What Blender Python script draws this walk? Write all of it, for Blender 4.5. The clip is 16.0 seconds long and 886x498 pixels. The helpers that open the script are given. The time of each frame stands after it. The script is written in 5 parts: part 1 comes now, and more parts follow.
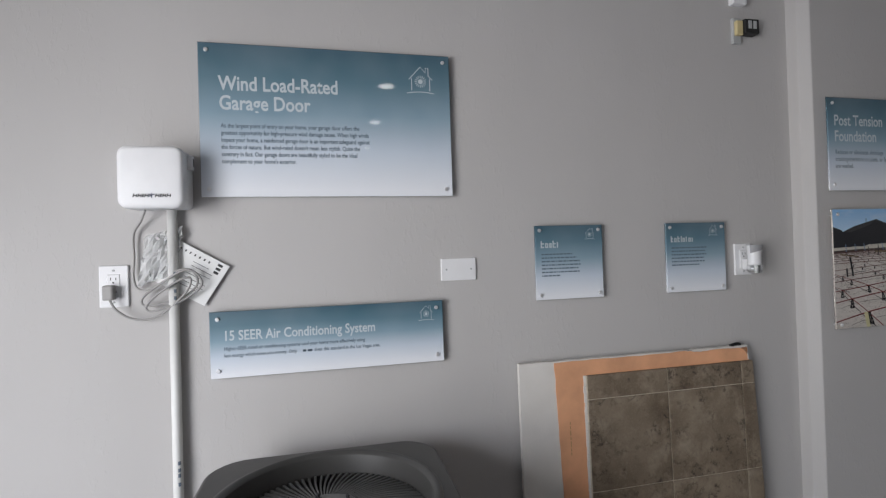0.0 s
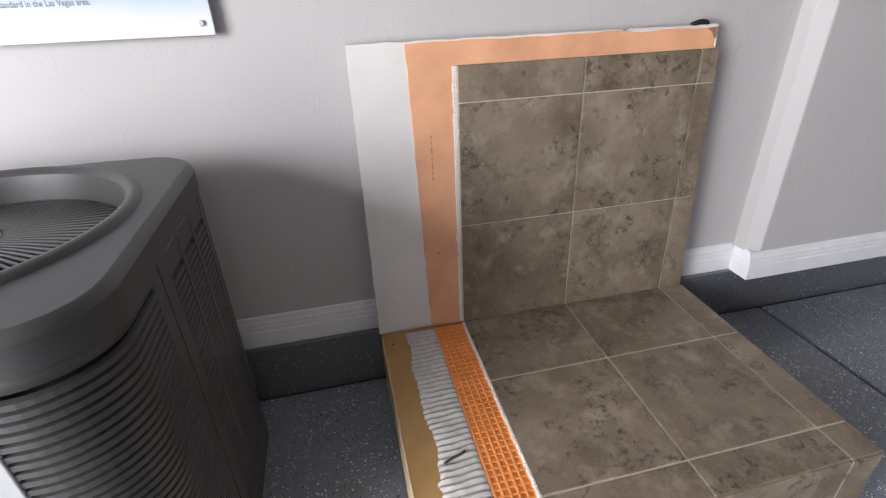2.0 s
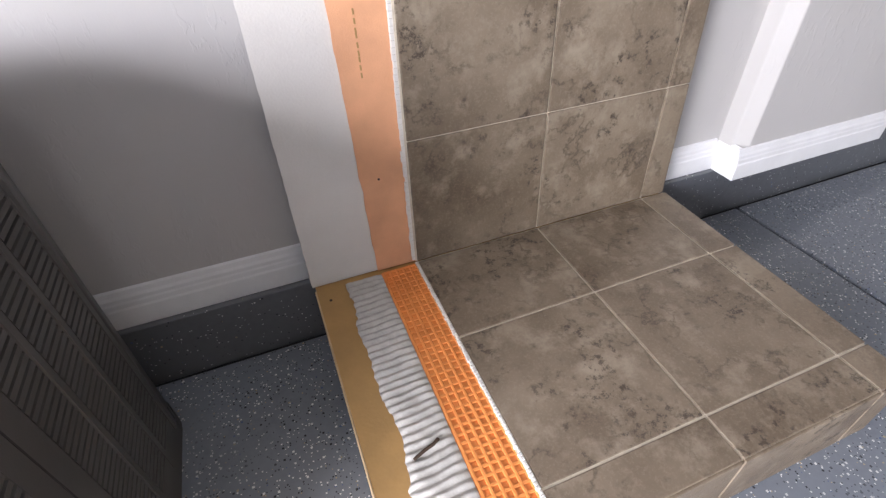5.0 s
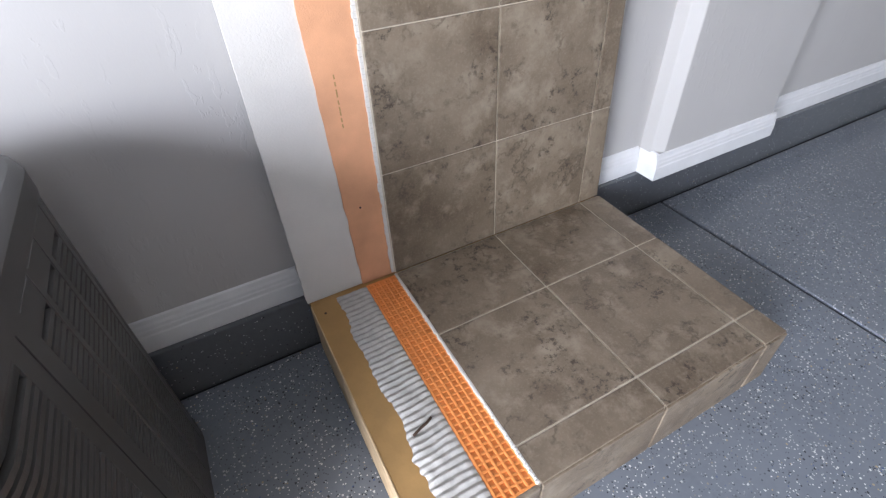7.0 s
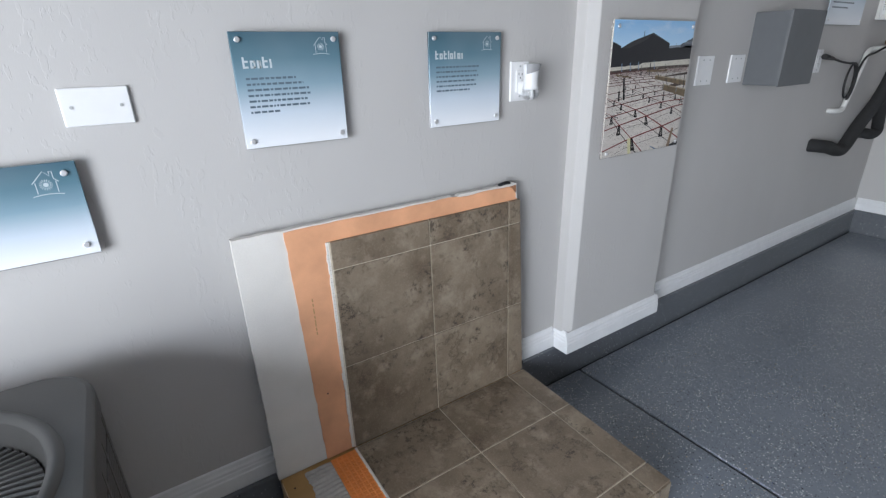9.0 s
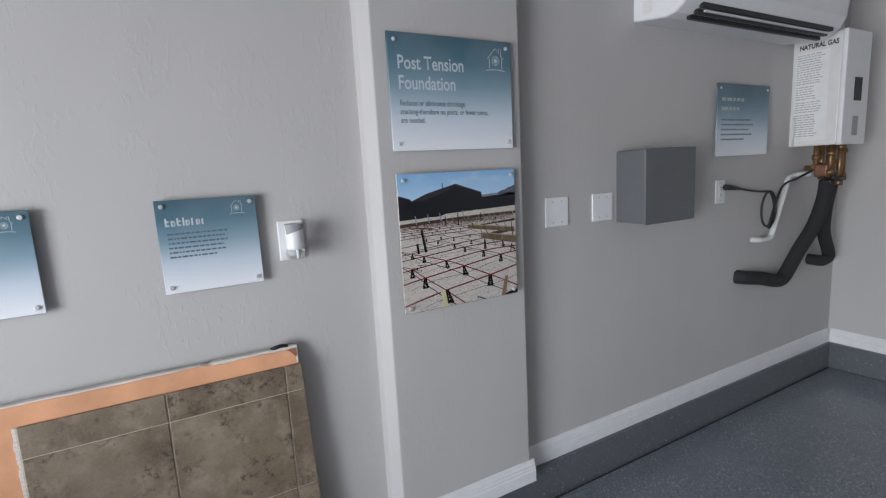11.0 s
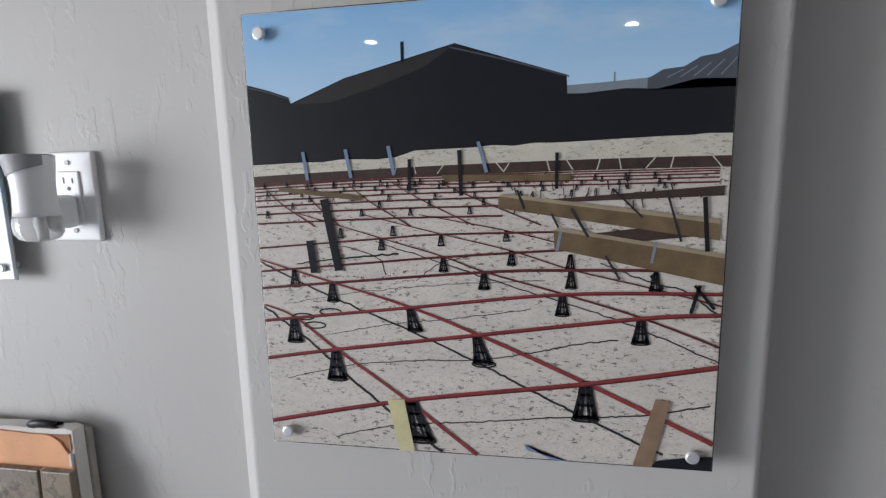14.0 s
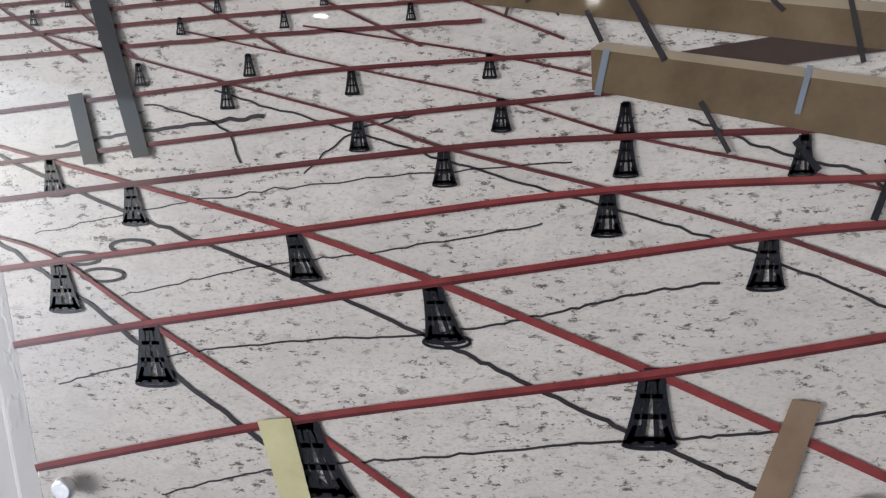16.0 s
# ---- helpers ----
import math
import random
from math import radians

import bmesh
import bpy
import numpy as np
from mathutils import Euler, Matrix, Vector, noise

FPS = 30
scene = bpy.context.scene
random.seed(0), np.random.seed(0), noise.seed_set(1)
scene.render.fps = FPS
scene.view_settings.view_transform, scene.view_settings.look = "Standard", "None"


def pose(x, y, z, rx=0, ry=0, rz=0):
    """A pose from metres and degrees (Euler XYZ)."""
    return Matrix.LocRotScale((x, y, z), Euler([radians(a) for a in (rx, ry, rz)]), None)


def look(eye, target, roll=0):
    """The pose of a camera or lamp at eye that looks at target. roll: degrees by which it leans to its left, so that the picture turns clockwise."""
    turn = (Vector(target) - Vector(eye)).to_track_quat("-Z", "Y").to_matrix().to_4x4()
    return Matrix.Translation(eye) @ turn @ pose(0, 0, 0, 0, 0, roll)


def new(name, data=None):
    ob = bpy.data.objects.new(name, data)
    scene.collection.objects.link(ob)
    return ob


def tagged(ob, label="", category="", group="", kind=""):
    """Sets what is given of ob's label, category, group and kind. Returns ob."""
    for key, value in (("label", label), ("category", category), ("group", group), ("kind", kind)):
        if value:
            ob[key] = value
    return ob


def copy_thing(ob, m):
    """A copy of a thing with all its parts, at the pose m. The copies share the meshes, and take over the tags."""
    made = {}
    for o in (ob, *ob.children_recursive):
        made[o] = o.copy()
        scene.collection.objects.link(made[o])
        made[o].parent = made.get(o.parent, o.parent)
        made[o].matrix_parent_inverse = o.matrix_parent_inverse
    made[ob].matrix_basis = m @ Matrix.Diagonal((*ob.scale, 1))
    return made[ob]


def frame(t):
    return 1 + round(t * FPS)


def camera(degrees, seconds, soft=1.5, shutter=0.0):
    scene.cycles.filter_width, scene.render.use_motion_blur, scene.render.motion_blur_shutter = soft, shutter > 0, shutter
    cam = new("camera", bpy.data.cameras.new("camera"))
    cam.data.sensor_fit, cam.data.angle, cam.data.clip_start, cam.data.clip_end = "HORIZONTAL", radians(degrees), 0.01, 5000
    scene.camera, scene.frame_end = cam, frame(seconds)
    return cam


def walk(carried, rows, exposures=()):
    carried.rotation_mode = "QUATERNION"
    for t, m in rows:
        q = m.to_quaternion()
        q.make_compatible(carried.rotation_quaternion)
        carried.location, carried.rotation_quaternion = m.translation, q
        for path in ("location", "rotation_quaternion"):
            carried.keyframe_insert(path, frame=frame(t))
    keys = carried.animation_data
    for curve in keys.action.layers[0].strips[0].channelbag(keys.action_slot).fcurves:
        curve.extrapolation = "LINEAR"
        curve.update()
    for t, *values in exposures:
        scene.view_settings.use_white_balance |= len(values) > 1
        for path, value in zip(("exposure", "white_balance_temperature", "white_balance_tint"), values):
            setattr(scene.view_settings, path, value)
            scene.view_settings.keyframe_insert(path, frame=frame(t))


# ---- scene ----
cam = camera(85.0, 16.0, soft=1.3)
EXPOSURES = [(0, 0.27, 6500, 11), (1, 0.5, 6500, 12), (1.5, 0.83, 6480, 13), (2, 1.33, 6480, 15), (2.5, 1.85, 6480, 16), (3.5, 2.08, 6450, 16), (5.2, 1.9, 6450, 16), (7.3, 1.68, 6050, 12), (8, 1.5, 6050, 11), (9, 1.18, 6050, 8), (10, 0.97, 6120, 9), (12.3, 1.13, 6250, 10), (13, 1.13, 6250, 10), (14, 1.2, 6300, 10), (14.6, 1.48, 6300, 10), (16, 1.5, 6300, 11)]
PATH = [
    (0, (0.001, 0.075, 1.299), (0.443, 2.025, 1.316), -1.8),
    (0.5, (0.16, 0.119, 1.215), (0.599, 2.071, 1.215), -1.9),
    (1, (0.278, 0.278, 1.15), (0.712, 2.223, 0.992), -2.0),
    (1.5, (0.395, 0.402, 1.088), (0.812, 2.275, 0.523), -1.9),
    (2, (0.54, 0.475, 1.018), (0.917, 2.195, 0.071), -2.1),
    (2.5, (0.626, 0.527, 0.937), (0.976, 2.055, -0.305), -1.8),
    (3, (0.653, 0.557, 0.884), (0.986, 1.928, -0.534), -1.4),
    (3.5, (0.66, 0.578, 0.87), (1.019, 1.966, -0.525), -1.2),
    (4, (0.656, 0.613, 0.866), (1.054, 2.076, -0.438), -1.4),
    (4.5, (0.623, 0.694, 0.891), (1.064, 2.168, -0.386), -1.7),
    (5, (0.589, 0.751, 0.91), (1.134, 2.188, -0.37), -1.9),
    (5.2, (0.586, 0.74, 0.914), (1.167, 2.17, -0.357), -2.1),
    (7.3, (0.499, 0.608, 1.089), (1.204, 1.961, -0.204), -2.1),
    (7.5, (0.493, 0.562, 1.11), (1.203, 1.921, -0.175), -1.9),
    (8, (0.482, 0.477, 1.185), (1.213, 1.859, -0.062), -1.8),
    (8.5, (0.469, 0.443, 1.26), (1.301, 1.895, 0.165), -1.6),
    (9, (0.423, 0.405, 1.328), (1.438, 1.957, 0.577), -1.3),
    (9.5, (0.519, 0.295, 1.364), (1.656, 1.888, 0.952), -1.3),
    (10, (0.722, 0.129, 1.422), (1.893, 1.725, 1.135), -1.8),
    (10.2, (0.799, 0.101, 1.432), (1.968, 1.696, 1.138), -2.0),
    (12.3, (1.836, 0.46, 1.377), (2.062, 2.427, 1.094), -2.6),
    (12.5, (1.867, 0.562, 1.376), (2.006, 2.538, 1.098), -2.1),
    (13, (1.982, 0.783, 1.35), (1.933, 2.763, 1.076), -1.3),
    (13.5, (2.084, 0.942, 1.315), (1.863, 2.912, 1.048), -1.2),
    (14, (2.112, 1.058, 1.256), (1.791, 3.01, 0.959), -1.3),
    (14.5, (2.095, 1.175, 1.199), (1.828, 3.131, 0.88), -1.2),
    (15, (2.073, 1.235, 1.168), (1.882, 3.201, 0.854), -1.2),
    (15.5, (2.076, 1.265, 1.157), (1.893, 3.233, 0.851), -1.5),
    (16, (2.093, 1.295, 1.152), (1.928, 3.262, 0.827), -1.6),
]
walk(cam, [(t, look(eye, target, roll)) for t, eye, target, roll in PATH], EXPOSURES)

# ---- exposure, world, sun and large lights ----
world = bpy.data.worlds.new("sky_world")
scene.world = world
world.use_nodes = True
wn = world.node_tree.nodes
sky = wn.new("ShaderNodeTexSky")
sky.sky_type, sky.sun_disc = "NISHITA", False
sky.sun_elevation, sky.sun_rotation = radians(52), radians(250)
wn["Background"].inputs["Strength"].default_value = 0.14
world.node_tree.links.new(sky.outputs["Color"], wn["Background"].inputs["Color"])

sun = new("sun", bpy.data.lights.new("sun", "SUN"))
sun.data.energy, sun.data.angle, sun.data.color = 4.0, radians(0.5), (1.0, 0.96, 0.9)
sun.matrix_world = look((-6, -2.2, 8), (0, 0, 0))

door_light = new("door_light", bpy.data.lights.new("door_light", "AREA"))
door_light.data.shape, door_light.data.size, door_light.data.size_y = "RECTANGLE", 1.9, 2.0
door_light.data.energy, door_light.data.color = 103, (0.97, 0.975, 1.0)
door_light.matrix_world = look((-2.18, -0.62, 1.06), (2, -0.62, -0.75))


# ---- materials ----
def nodes_of(name):
    m = bpy.data.materials.new(name)
    m.use_nodes = True
    return m, m.node_tree.nodes, m.node_tree.links, m.node_tree.nodes["Principled BSDF"]


def mixed(n, l, fac, a, b, blend="MIX"):
    x = n.new("ShaderNodeMix")
    x.data_type, x.blend_type = "RGBA", blend
    for key, v in ((0, fac), (6, a), (7, b)):
        if hasattr(v, "links"):
            l.new(v, x.inputs[key])
        else:
            x.inputs[key].default_value = v if key == 0 else (*v[:3], 1)
    return x.outputs[2]


def ramped(n, l, src, lo, hi):
    r = n.new("ShaderNodeMapRange")
    r.inputs[1].default_value, r.inputs[2].default_value = lo, hi
    l.new(src, r.inputs[0])
    return r.outputs[0]


def coords(n, l, scale=(1, 1, 1), turn=(0, 0, 0)):
    tc, mp = n.new("ShaderNodeTexCoord"), n.new("ShaderNodeMapping")
    mp.inputs["Scale"].default_value = scale
    mp.inputs["Rotation"].default_value = turn
    l.new(tc.outputs["Object"], mp.inputs["Vector"])
    return mp.outputs["Vector"]


def grain(n, l, vec, scale, detail=4.0, rough=0.55):
    t = n.new("ShaderNodeTexNoise")
    t.inputs["Scale"].default_value, t.inputs["Detail"].default_value = scale, detail
    t.inputs["Roughness"].default_value = rough
    l.new(vec, t.inputs["Vector"])
    return t.outputs["Fac"]


def bumped(n, l, b, height, strength, distance):
    x = n.new("ShaderNodeBump")
    x.inputs["Strength"].default_value, x.inputs["Distance"].default_value = strength, distance
    l.new(height, x.inputs["Height"])
    l.new(x.outputs[0], b.inputs["Normal"])


def plain(name, color, rough=0.5, metal=0.0, var=0.12, scale=18, fine=260, bump=0.1, coat=0.0, spec=0.5):
    """A surface with slight variation at two scales and a fine relief."""
    m, n, l, b = nodes_of(name)
    v = coords(n, l)
    big, small = grain(n, l, v, scale), grain(n, l, v, fine, 2)
    dark, light = [c * (1 - var) for c in color], [min(1, c * (1 + var)) for c in color]
    c = mixed(n, l, ramped(n, l, big, 0.3, 0.7), dark, light)
    c = mixed(n, l, 0.25, c, mixed(n, l, small, dark, light))
    l.new(c, b.inputs["Base Color"])
    b.inputs["Roughness"].default_value, b.inputs["Metallic"].default_value = rough, metal
    b.inputs["Coat Weight"].default_value, b.inputs["Coat Roughness"].default_value = coat, 0.05
    b.inputs["Specular IOR Level"].default_value = spec
    if bump:
        bumped(n, l, b, small, bump, 0.002)
    return m


def wall_paint(name, color):
    """Greige eggshell paint over a light skip-trowel texture."""
    m, n, l, b = nodes_of(name)
    v = coords(n, l, (1, 1, 0.42))
    patches = ramped(n, l, grain(n, l, v, 62, 3, 0.5), 0.565, 0.60)
    gate = ramped(n, l, grain(n, l, v, 8, 2), 0.47, 0.58)
    mul = n.new("ShaderNodeMath")
    mul.operation = "MULTIPLY"
    l.new(patches, mul.inputs[0]), l.new(gate, mul.inputs[1])
    peel = grain(n, l, v, 320, 2)
    add = n.new("ShaderNodeMath")
    add.operation = "MULTIPLY_ADD"
    l.new(peel, add.inputs[0])
    add.inputs[1].default_value = 0.22
    l.new(mul.outputs[0], add.inputs[2])
    bumped(n, l, b, add.outputs[0], 0.20, 0.0024)
    cloud = grain(n, l, v, 2.2, 3)
    scuff = ramped(n, l, grain(n, l, coords(n, l, (6, 6, 1.2)), 14, 5, 0.7), 0.66, 0.8)
    c = mixed(n, l, ramped(n, l, cloud, 0.25, 0.75), [x * 0.95 for x in color], [x * 1.04 for x in color])
    c = mixed(n, l, scuff, c, [x * 0.88 for x in color])
    l.new(c, b.inputs["Base Color"])
    b.inputs["Roughness"].default_value = 0.6
    b.inputs["Specular IOR Level"].default_value = 0.35
    return m


def chip_coating(name, base, amount):
    """Grey epoxy with broadcast paint chips: white, black and a few tan and blue ones."""
    m, n, l, b = nodes_of(name)
    v = coords(n, l)
    col = mixed(n, l, ramped(n, l, grain(n, l, v, 3.5, 4), 0.3, 0.7), [x * 0.9 for x in base], [x * 1.1 for x in base])
    col = mixed(n, l, ramped(n, l, grain(n, l, v, 60, 3), 0.35, 0.75), col, [x * 1.12 for x in base])
    patchy = ramped(n, l, grain(n, l, v, 4.5, 3), 0.22, 0.52)
    for size, cut, share in ((112, 0.24, 0.80), (170, 0.25, 0.74), (270, 0.27, 0.84)):
        vo = n.new("ShaderNodeTexVoronoi")
        vo.inputs["Scale"].default_value = size
        vo.inputs["Randomness"].default_value = 1
        vo.distance = "CHEBYCHEV"
        l.new(v, vo.inputs["Vector"])
        sep = n.new("ShaderNodeSeparateColor")
        l.new(vo.outputs["Color"], sep.inputs[0])
        inside = n.new("ShaderNodeMath")
        inside.operation = "LESS_THAN"
        l.new(vo.outputs["Distance"], inside.inputs[0])
        inside.inputs[1].default_value = cut
        some = n.new("ShaderNodeMath")
        some.operation = "GREATER_THAN"
        l.new(sep.outputs[0], some.inputs[0])
        some.inputs[1].default_value = 1 - (1 - share) * amount
        both = n.new("ShaderNodeMath")
        both.operation = "MULTIPLY"
        l.new(inside.outputs[0], both.inputs[0]), l.new(some.outputs[0], both.inputs[1])
        both2 = n.new("ShaderNodeMath")
        both2.operation = "MULTIPLY"
        l.new(both.outputs[0], both2.inputs[0]), l.new(patchy, both2.inputs[1])
        ramp = n.new("ShaderNodeValToRGB")
        ramp.color_ramp.interpolation = "CONSTANT"
        e = ramp.color_ramp.elements
        e[0].position, e[0].color = 0.0, (0.78, 0.78, 0.77, 1)
        e[1].position, e[1].color = 0.47, (0.015, 0.016, 0.02, 1)
        for p, c in ((0.88, (0.45, 0.36, 0.22, 1)), (0.94, (0.08, 0.12, 0.25, 1))):
            x = e.new(p)
            x.color = c
        l.new(sep.outputs[1], ramp.inputs[0])
        col = mixed(n, l, both2.outputs[0], col, ramp.outputs[0])
    l.new(col, b.inputs["Base Color"])
    b.inputs["Roughness"].default_value = 0.32
    b.inputs["Coat Weight"].default_value, b.inputs["Coat Roughness"].default_value = 0.25, 0.18
    bumped(n, l, b, grain(n, l, v, 45, 3), 0.12, 0.003)
    return m


def stone_tile(name):
    """Brown-taupe ceramic tile printed like travertine: clouds, dark pits and pale veins, each tile its own."""
    m, n, l, b = nodes_of(name)
    tc, oi, mp = n.new("ShaderNodeTexCoord"), n.new("ShaderNodeObjectInfo"), n.new("ShaderNodeMapping")
    l.new(tc.outputs["Object"], mp.inputs["Vector"])
    sc = n.new("ShaderNodeVectorMath")
    sc.operation = "SCALE"
    sc.inputs[0].default_value = (31, 17, 23)
    l.new(oi.outputs["Random"], sc.inputs["Scale"])
    l.new(sc.outputs[0], mp.inputs["Location"])
    v = mp.outputs["Vector"]
    cloud = ramped(n, l, grain(n, l, v, 5.5, 5, 0.6), 0.30, 0.70)
    c = mixed(n, l, cloud, (0.130, 0.095, 0.064), (0.262, 0.208, 0.150))
    smear = grain(n, l, v, 15, 6, 0.66)
    c = mixed(n, l, ramped(n, l, smear, 0.50, 0.72), c, (0.325, 0.268, 0.200))
    c = mixed(n, l, ramped(n, l, grain(n, l, v, 24, 7, 0.72), 0.56, 0.70), c, mixed(n, l, 0.55, c, (0.062, 0.045, 0.031)))

    def math_node(kind, x, y=0.5):
        k = n.new("ShaderNodeMath")
        k.operation = kind
        for i, q in enumerate((x, y)):
            if hasattr(q, "links"):
                l.new(q, k.inputs[i])
            else:
                k.inputs[i].default_value = q
        return k.outputs[0]

    # thin brown veins where a broad noise crosses its middle
    away = math_node("ABSOLUTE", math_node("SUBTRACT", grain(n, l, v, 6.5, 7, 0.62)))
    vein = math_node("MULTIPLY", ramped(n, l, away, 0.022, 0.002), ramped(n, l, grain(n, l, v, 9, 3), 0.46, 0.60))
    c = mixed(n, l, math_node("MULTIPLY", vein, 0.6), c, (0.060, 0.042, 0.028))
    # pitted regions, on some tiles far more than on others
    amount = math_node("MULTIPLY", oi.outputs["Random"], 0.10)
    region = ramped(n, l, math_node("ADD", grain(n, l, v, 6.0, 4, 0.6), amount), 0.585, 0.67)
    pits = ramped(n, l, grain(n, l, v, 48, 8, 0.80), 0.52, 0.575)
    c = mixed(n, l, math_node("MULTIPLY", math_node("MULTIPLY", region, pits), 0.8), c, (0.045, 0.032, 0.022))
    fine = grain(n, l, v, 190, 3, 0.7)
    c = mixed(n, l, ramped(n, l, fine, 0.5, 0.8), c, mixed(n, l, 0.5, c, (0.33, 0.27, 0.2)))
    l.new(c, b.inputs["Base Color"])
    rr = n.new("ShaderNodeMapRange")
    rr.inputs[3].default_value, rr.inputs[4].default_value = 0.36, 0.55
    l.new(cloud, rr.inputs[0])
    l.new(rr.outputs[0], b.inputs["Roughness"])
    bumped(n, l, b, pits, 0.2, 0.0012)
    return m


def sign_print(name, z0, z1, x0, x1):
    """Printed acrylic: slate blue at the top fading to white at the bottom, under a clear gloss."""
    m, n, l, b = nodes_of(name)
    tc, sep = n.new("ShaderNodeTexCoord"), n.new("ShaderNodeSeparateXYZ")
    l.new(tc.outputs["Object"], sep.inputs[0])
    ramp = n.new("ShaderNodeValToRGB")
    e = ramp.color_ramp.elements
    e[0].position, e[0].color = 0.04, (0.80, 0.82, 0.86, 1)
    e[1].position, e[1].color = 1.0, (0.050, 0.110, 0.150, 1)
    for p, c in ((0.3, (0.55, 0.62, 0.70, 1)), (0.55, (0.215, 0.325, 0.40, 1)), (0.78, (0.085, 0.175, 0.225, 1))):
        x = e.new(p)
        x.color = c
    l.new(ramped(n, l, sep.outputs[2], z0, z1), ramp.inputs[0])
    soft = grain(n, l, tc.outputs["Object"], 6, 2)
    c = mixed(n, l, ramped(n, l, soft, 0.3, 0.7), ramp.outputs[0], mixed(n, l, 0.06, ramp.outputs[0], (0.9, 0.92, 0.95)))
    l.new(c, b.inputs["Base Color"])
    b.inputs["Roughness"].default_value = 0.42
    b.inputs["Coat Weight"].default_value, b.inputs["Coat Roughness"].default_value = 0.26, 0.02
    b.inputs["Specular IOR Level"].default_value = 0.3
    return m


M_WALL = wall_paint("greige_wall_paint", (0.50, 0.485, 0.475))
# grey for the unseen ceiling and south wall, darkened to bounce less light
M_CEIL = wall_paint("bounce_dimming_grey", (0.27, 0.262, 0.255))
M_TRIM = plain("white_trim_paint", (0.76, 0.76, 0.77), 0.4, var=0.05, bump=0.08)
M_STEM = chip_coating("coated_stem_wall", (0.115, 0.122, 0.135), 0.22)
M_FLOOR = chip_coating("chip_floor_coating", (0.185, 0.205, 0.238), 1.0)
M_JOINT = plain("joint_filler", (0.03, 0.032, 0.036), 0.8)
M_TILE = stone_tile("travertine_look_tile")
M_GROUT = plain("sand_grout", (0.58, 0.51, 0.41), 0.9, var=0.18, scale=60, bump=0.3)
M_BOARD = plain("white_cement_board", (0.70, 0.672, 0.635), 0.85, var=0.13, scale=3.5, bump=0.2)
M_PAPER = plain("white_paper", (0.78, 0.78, 0.77), 0.7, var=0.05)
M_ORANGE = plain("pale_orange_fleece", (0.74, 0.38, 0.21), 0.85, var=0.20, scale=7, fine=420, bump=0.25)
M_MAT = plain("orange_polyethylene", (0.80, 0.285, 0.075), 0.45, var=0.12, scale=30, bump=0.1)
# same plastic, a little darker to shade the pocket floors by colour
M_MATPIT = plain("orange_polyethylene_pit_shade", (0.78, 0.265, 0.065), 0.5, var=0.12, scale=30)
M_PLY = plain("tan_plywood", (0.40, 0.235, 0.085), 0.6, var=0.16, scale=14, fine=160, bump=0.15)
M_EDGE = plain("pale_plywood_edge", (0.55, 0.40, 0.24), 0.7, var=0.2, scale=30, fine=160, bump=0.2)
M_BACK = plain("raw_board_edge", (0.40, 0.37, 0.33), 0.9, var=0.2, scale=25, bump=0.3)
M_TORN = plain("torn_brown_facing", (0.36, 0.17, 0.085), 0.9, var=0.25, scale=60, bump=0.3)
M_WOODDARK = plain("dark_brown_wood", (0.06, 0.035, 0.022), 0.8)
M_THIN = plain("dry_thinset", (0.49, 0.47, 0.44), 0.9, var=0.16, scale=50, bump=0.4)
M_AC = plain("dark_grey_powder_coat", (0.064, 0.062, 0.059), 0.40, var=0.12, scale=8, fine=500, bump=0.15)
M_ACBAR = plain("grey_grille_coat", (0.120, 0.118, 0.115), 0.30, var=0.1, scale=20, fine=500, bump=0.05)
# black of coil, motor and seam, also painted shade behind the service panel
M_ACDARK = plain("black_coil_and_gap_shade", (0.028, 0.027, 0.027), 0.8)
M_ACLIGHT = plain("light_grey_sheet", (0.42, 0.43, 0.43), 0.5, var=0.06)
M_BOLT = plain("dark_bolt", (0.03, 0.03, 0.032), 0.5, 0.6)
M_CHROME = plain("brushed_steel", (0.80, 0.80, 0.81), 0.36, 0.65, var=0.05, bump=0.03)
M_PLASTIC = plain("white_plastic", (0.78, 0.78, 0.79), 0.38, var=0.03, bump=0.02)
M_OFFWHITE = plain("off_white_enamel", (0.72, 0.71, 0.69), 0.35, var=0.05, bump=0.02)
M_BLACK = plain("black_plastic", (0.02, 0.02, 0.021), 0.5)
M_INK = plain("dark_ink", (0.055, 0.08, 0.115), 0.5, var=0.05, bump=0, coat=1.0)
M_TEXT = plain("slate_ink", (0.095, 0.135, 0.175), 0.5, var=0.1, bump=0, coat=1.0)
M_WHITEINK = plain("white_ink", (0.54, 0.60, 0.635), 0.5, var=0.03, bump=0, coat=1.0)
M_GREYINK = plain("grey_ink", (0.38, 0.38, 0.39), 0.6, var=0.05, bump=0)
M_CORD = plain("grey_cord", (0.34, 0.33, 0.32), 0.5, var=0.08)
M_FOAM = plain("black_foam_insulation", (0.022, 0.022, 0.023), 0.85, var=0.2, scale=40, bump=0.5)
M_BRASS = plain("brass", (0.26, 0.155, 0.08), 0.4, 0.8, var=0.2, scale=30)
M_COPPER = plain("dull_copper", (0.22, 0.11, 0.07), 0.5, 0.5, var=0.25, scale=40)
M_GREYBOX = plain("grey_enamel", (0.118, 0.124, 0.132), 0.5, var=0.05, bump=0.03)
M_PVC = plain("white_pvc", (0.74, 0.74, 0.72), 0.4, var=0.06, bump=0.02)
M_CREAM = plain("cream_plastic", (0.62, 0.52, 0.28), 0.5)
M_DRIVE = plain("concrete_drive", (0.42, 0.40, 0.37), 0.85, var=0.1, scale=3, bump=0.3)
m, n, l, b = nodes_of("clear_plastic")
b.inputs["Base Color"].default_value = (0.95, 0.95, 0.95, 1)
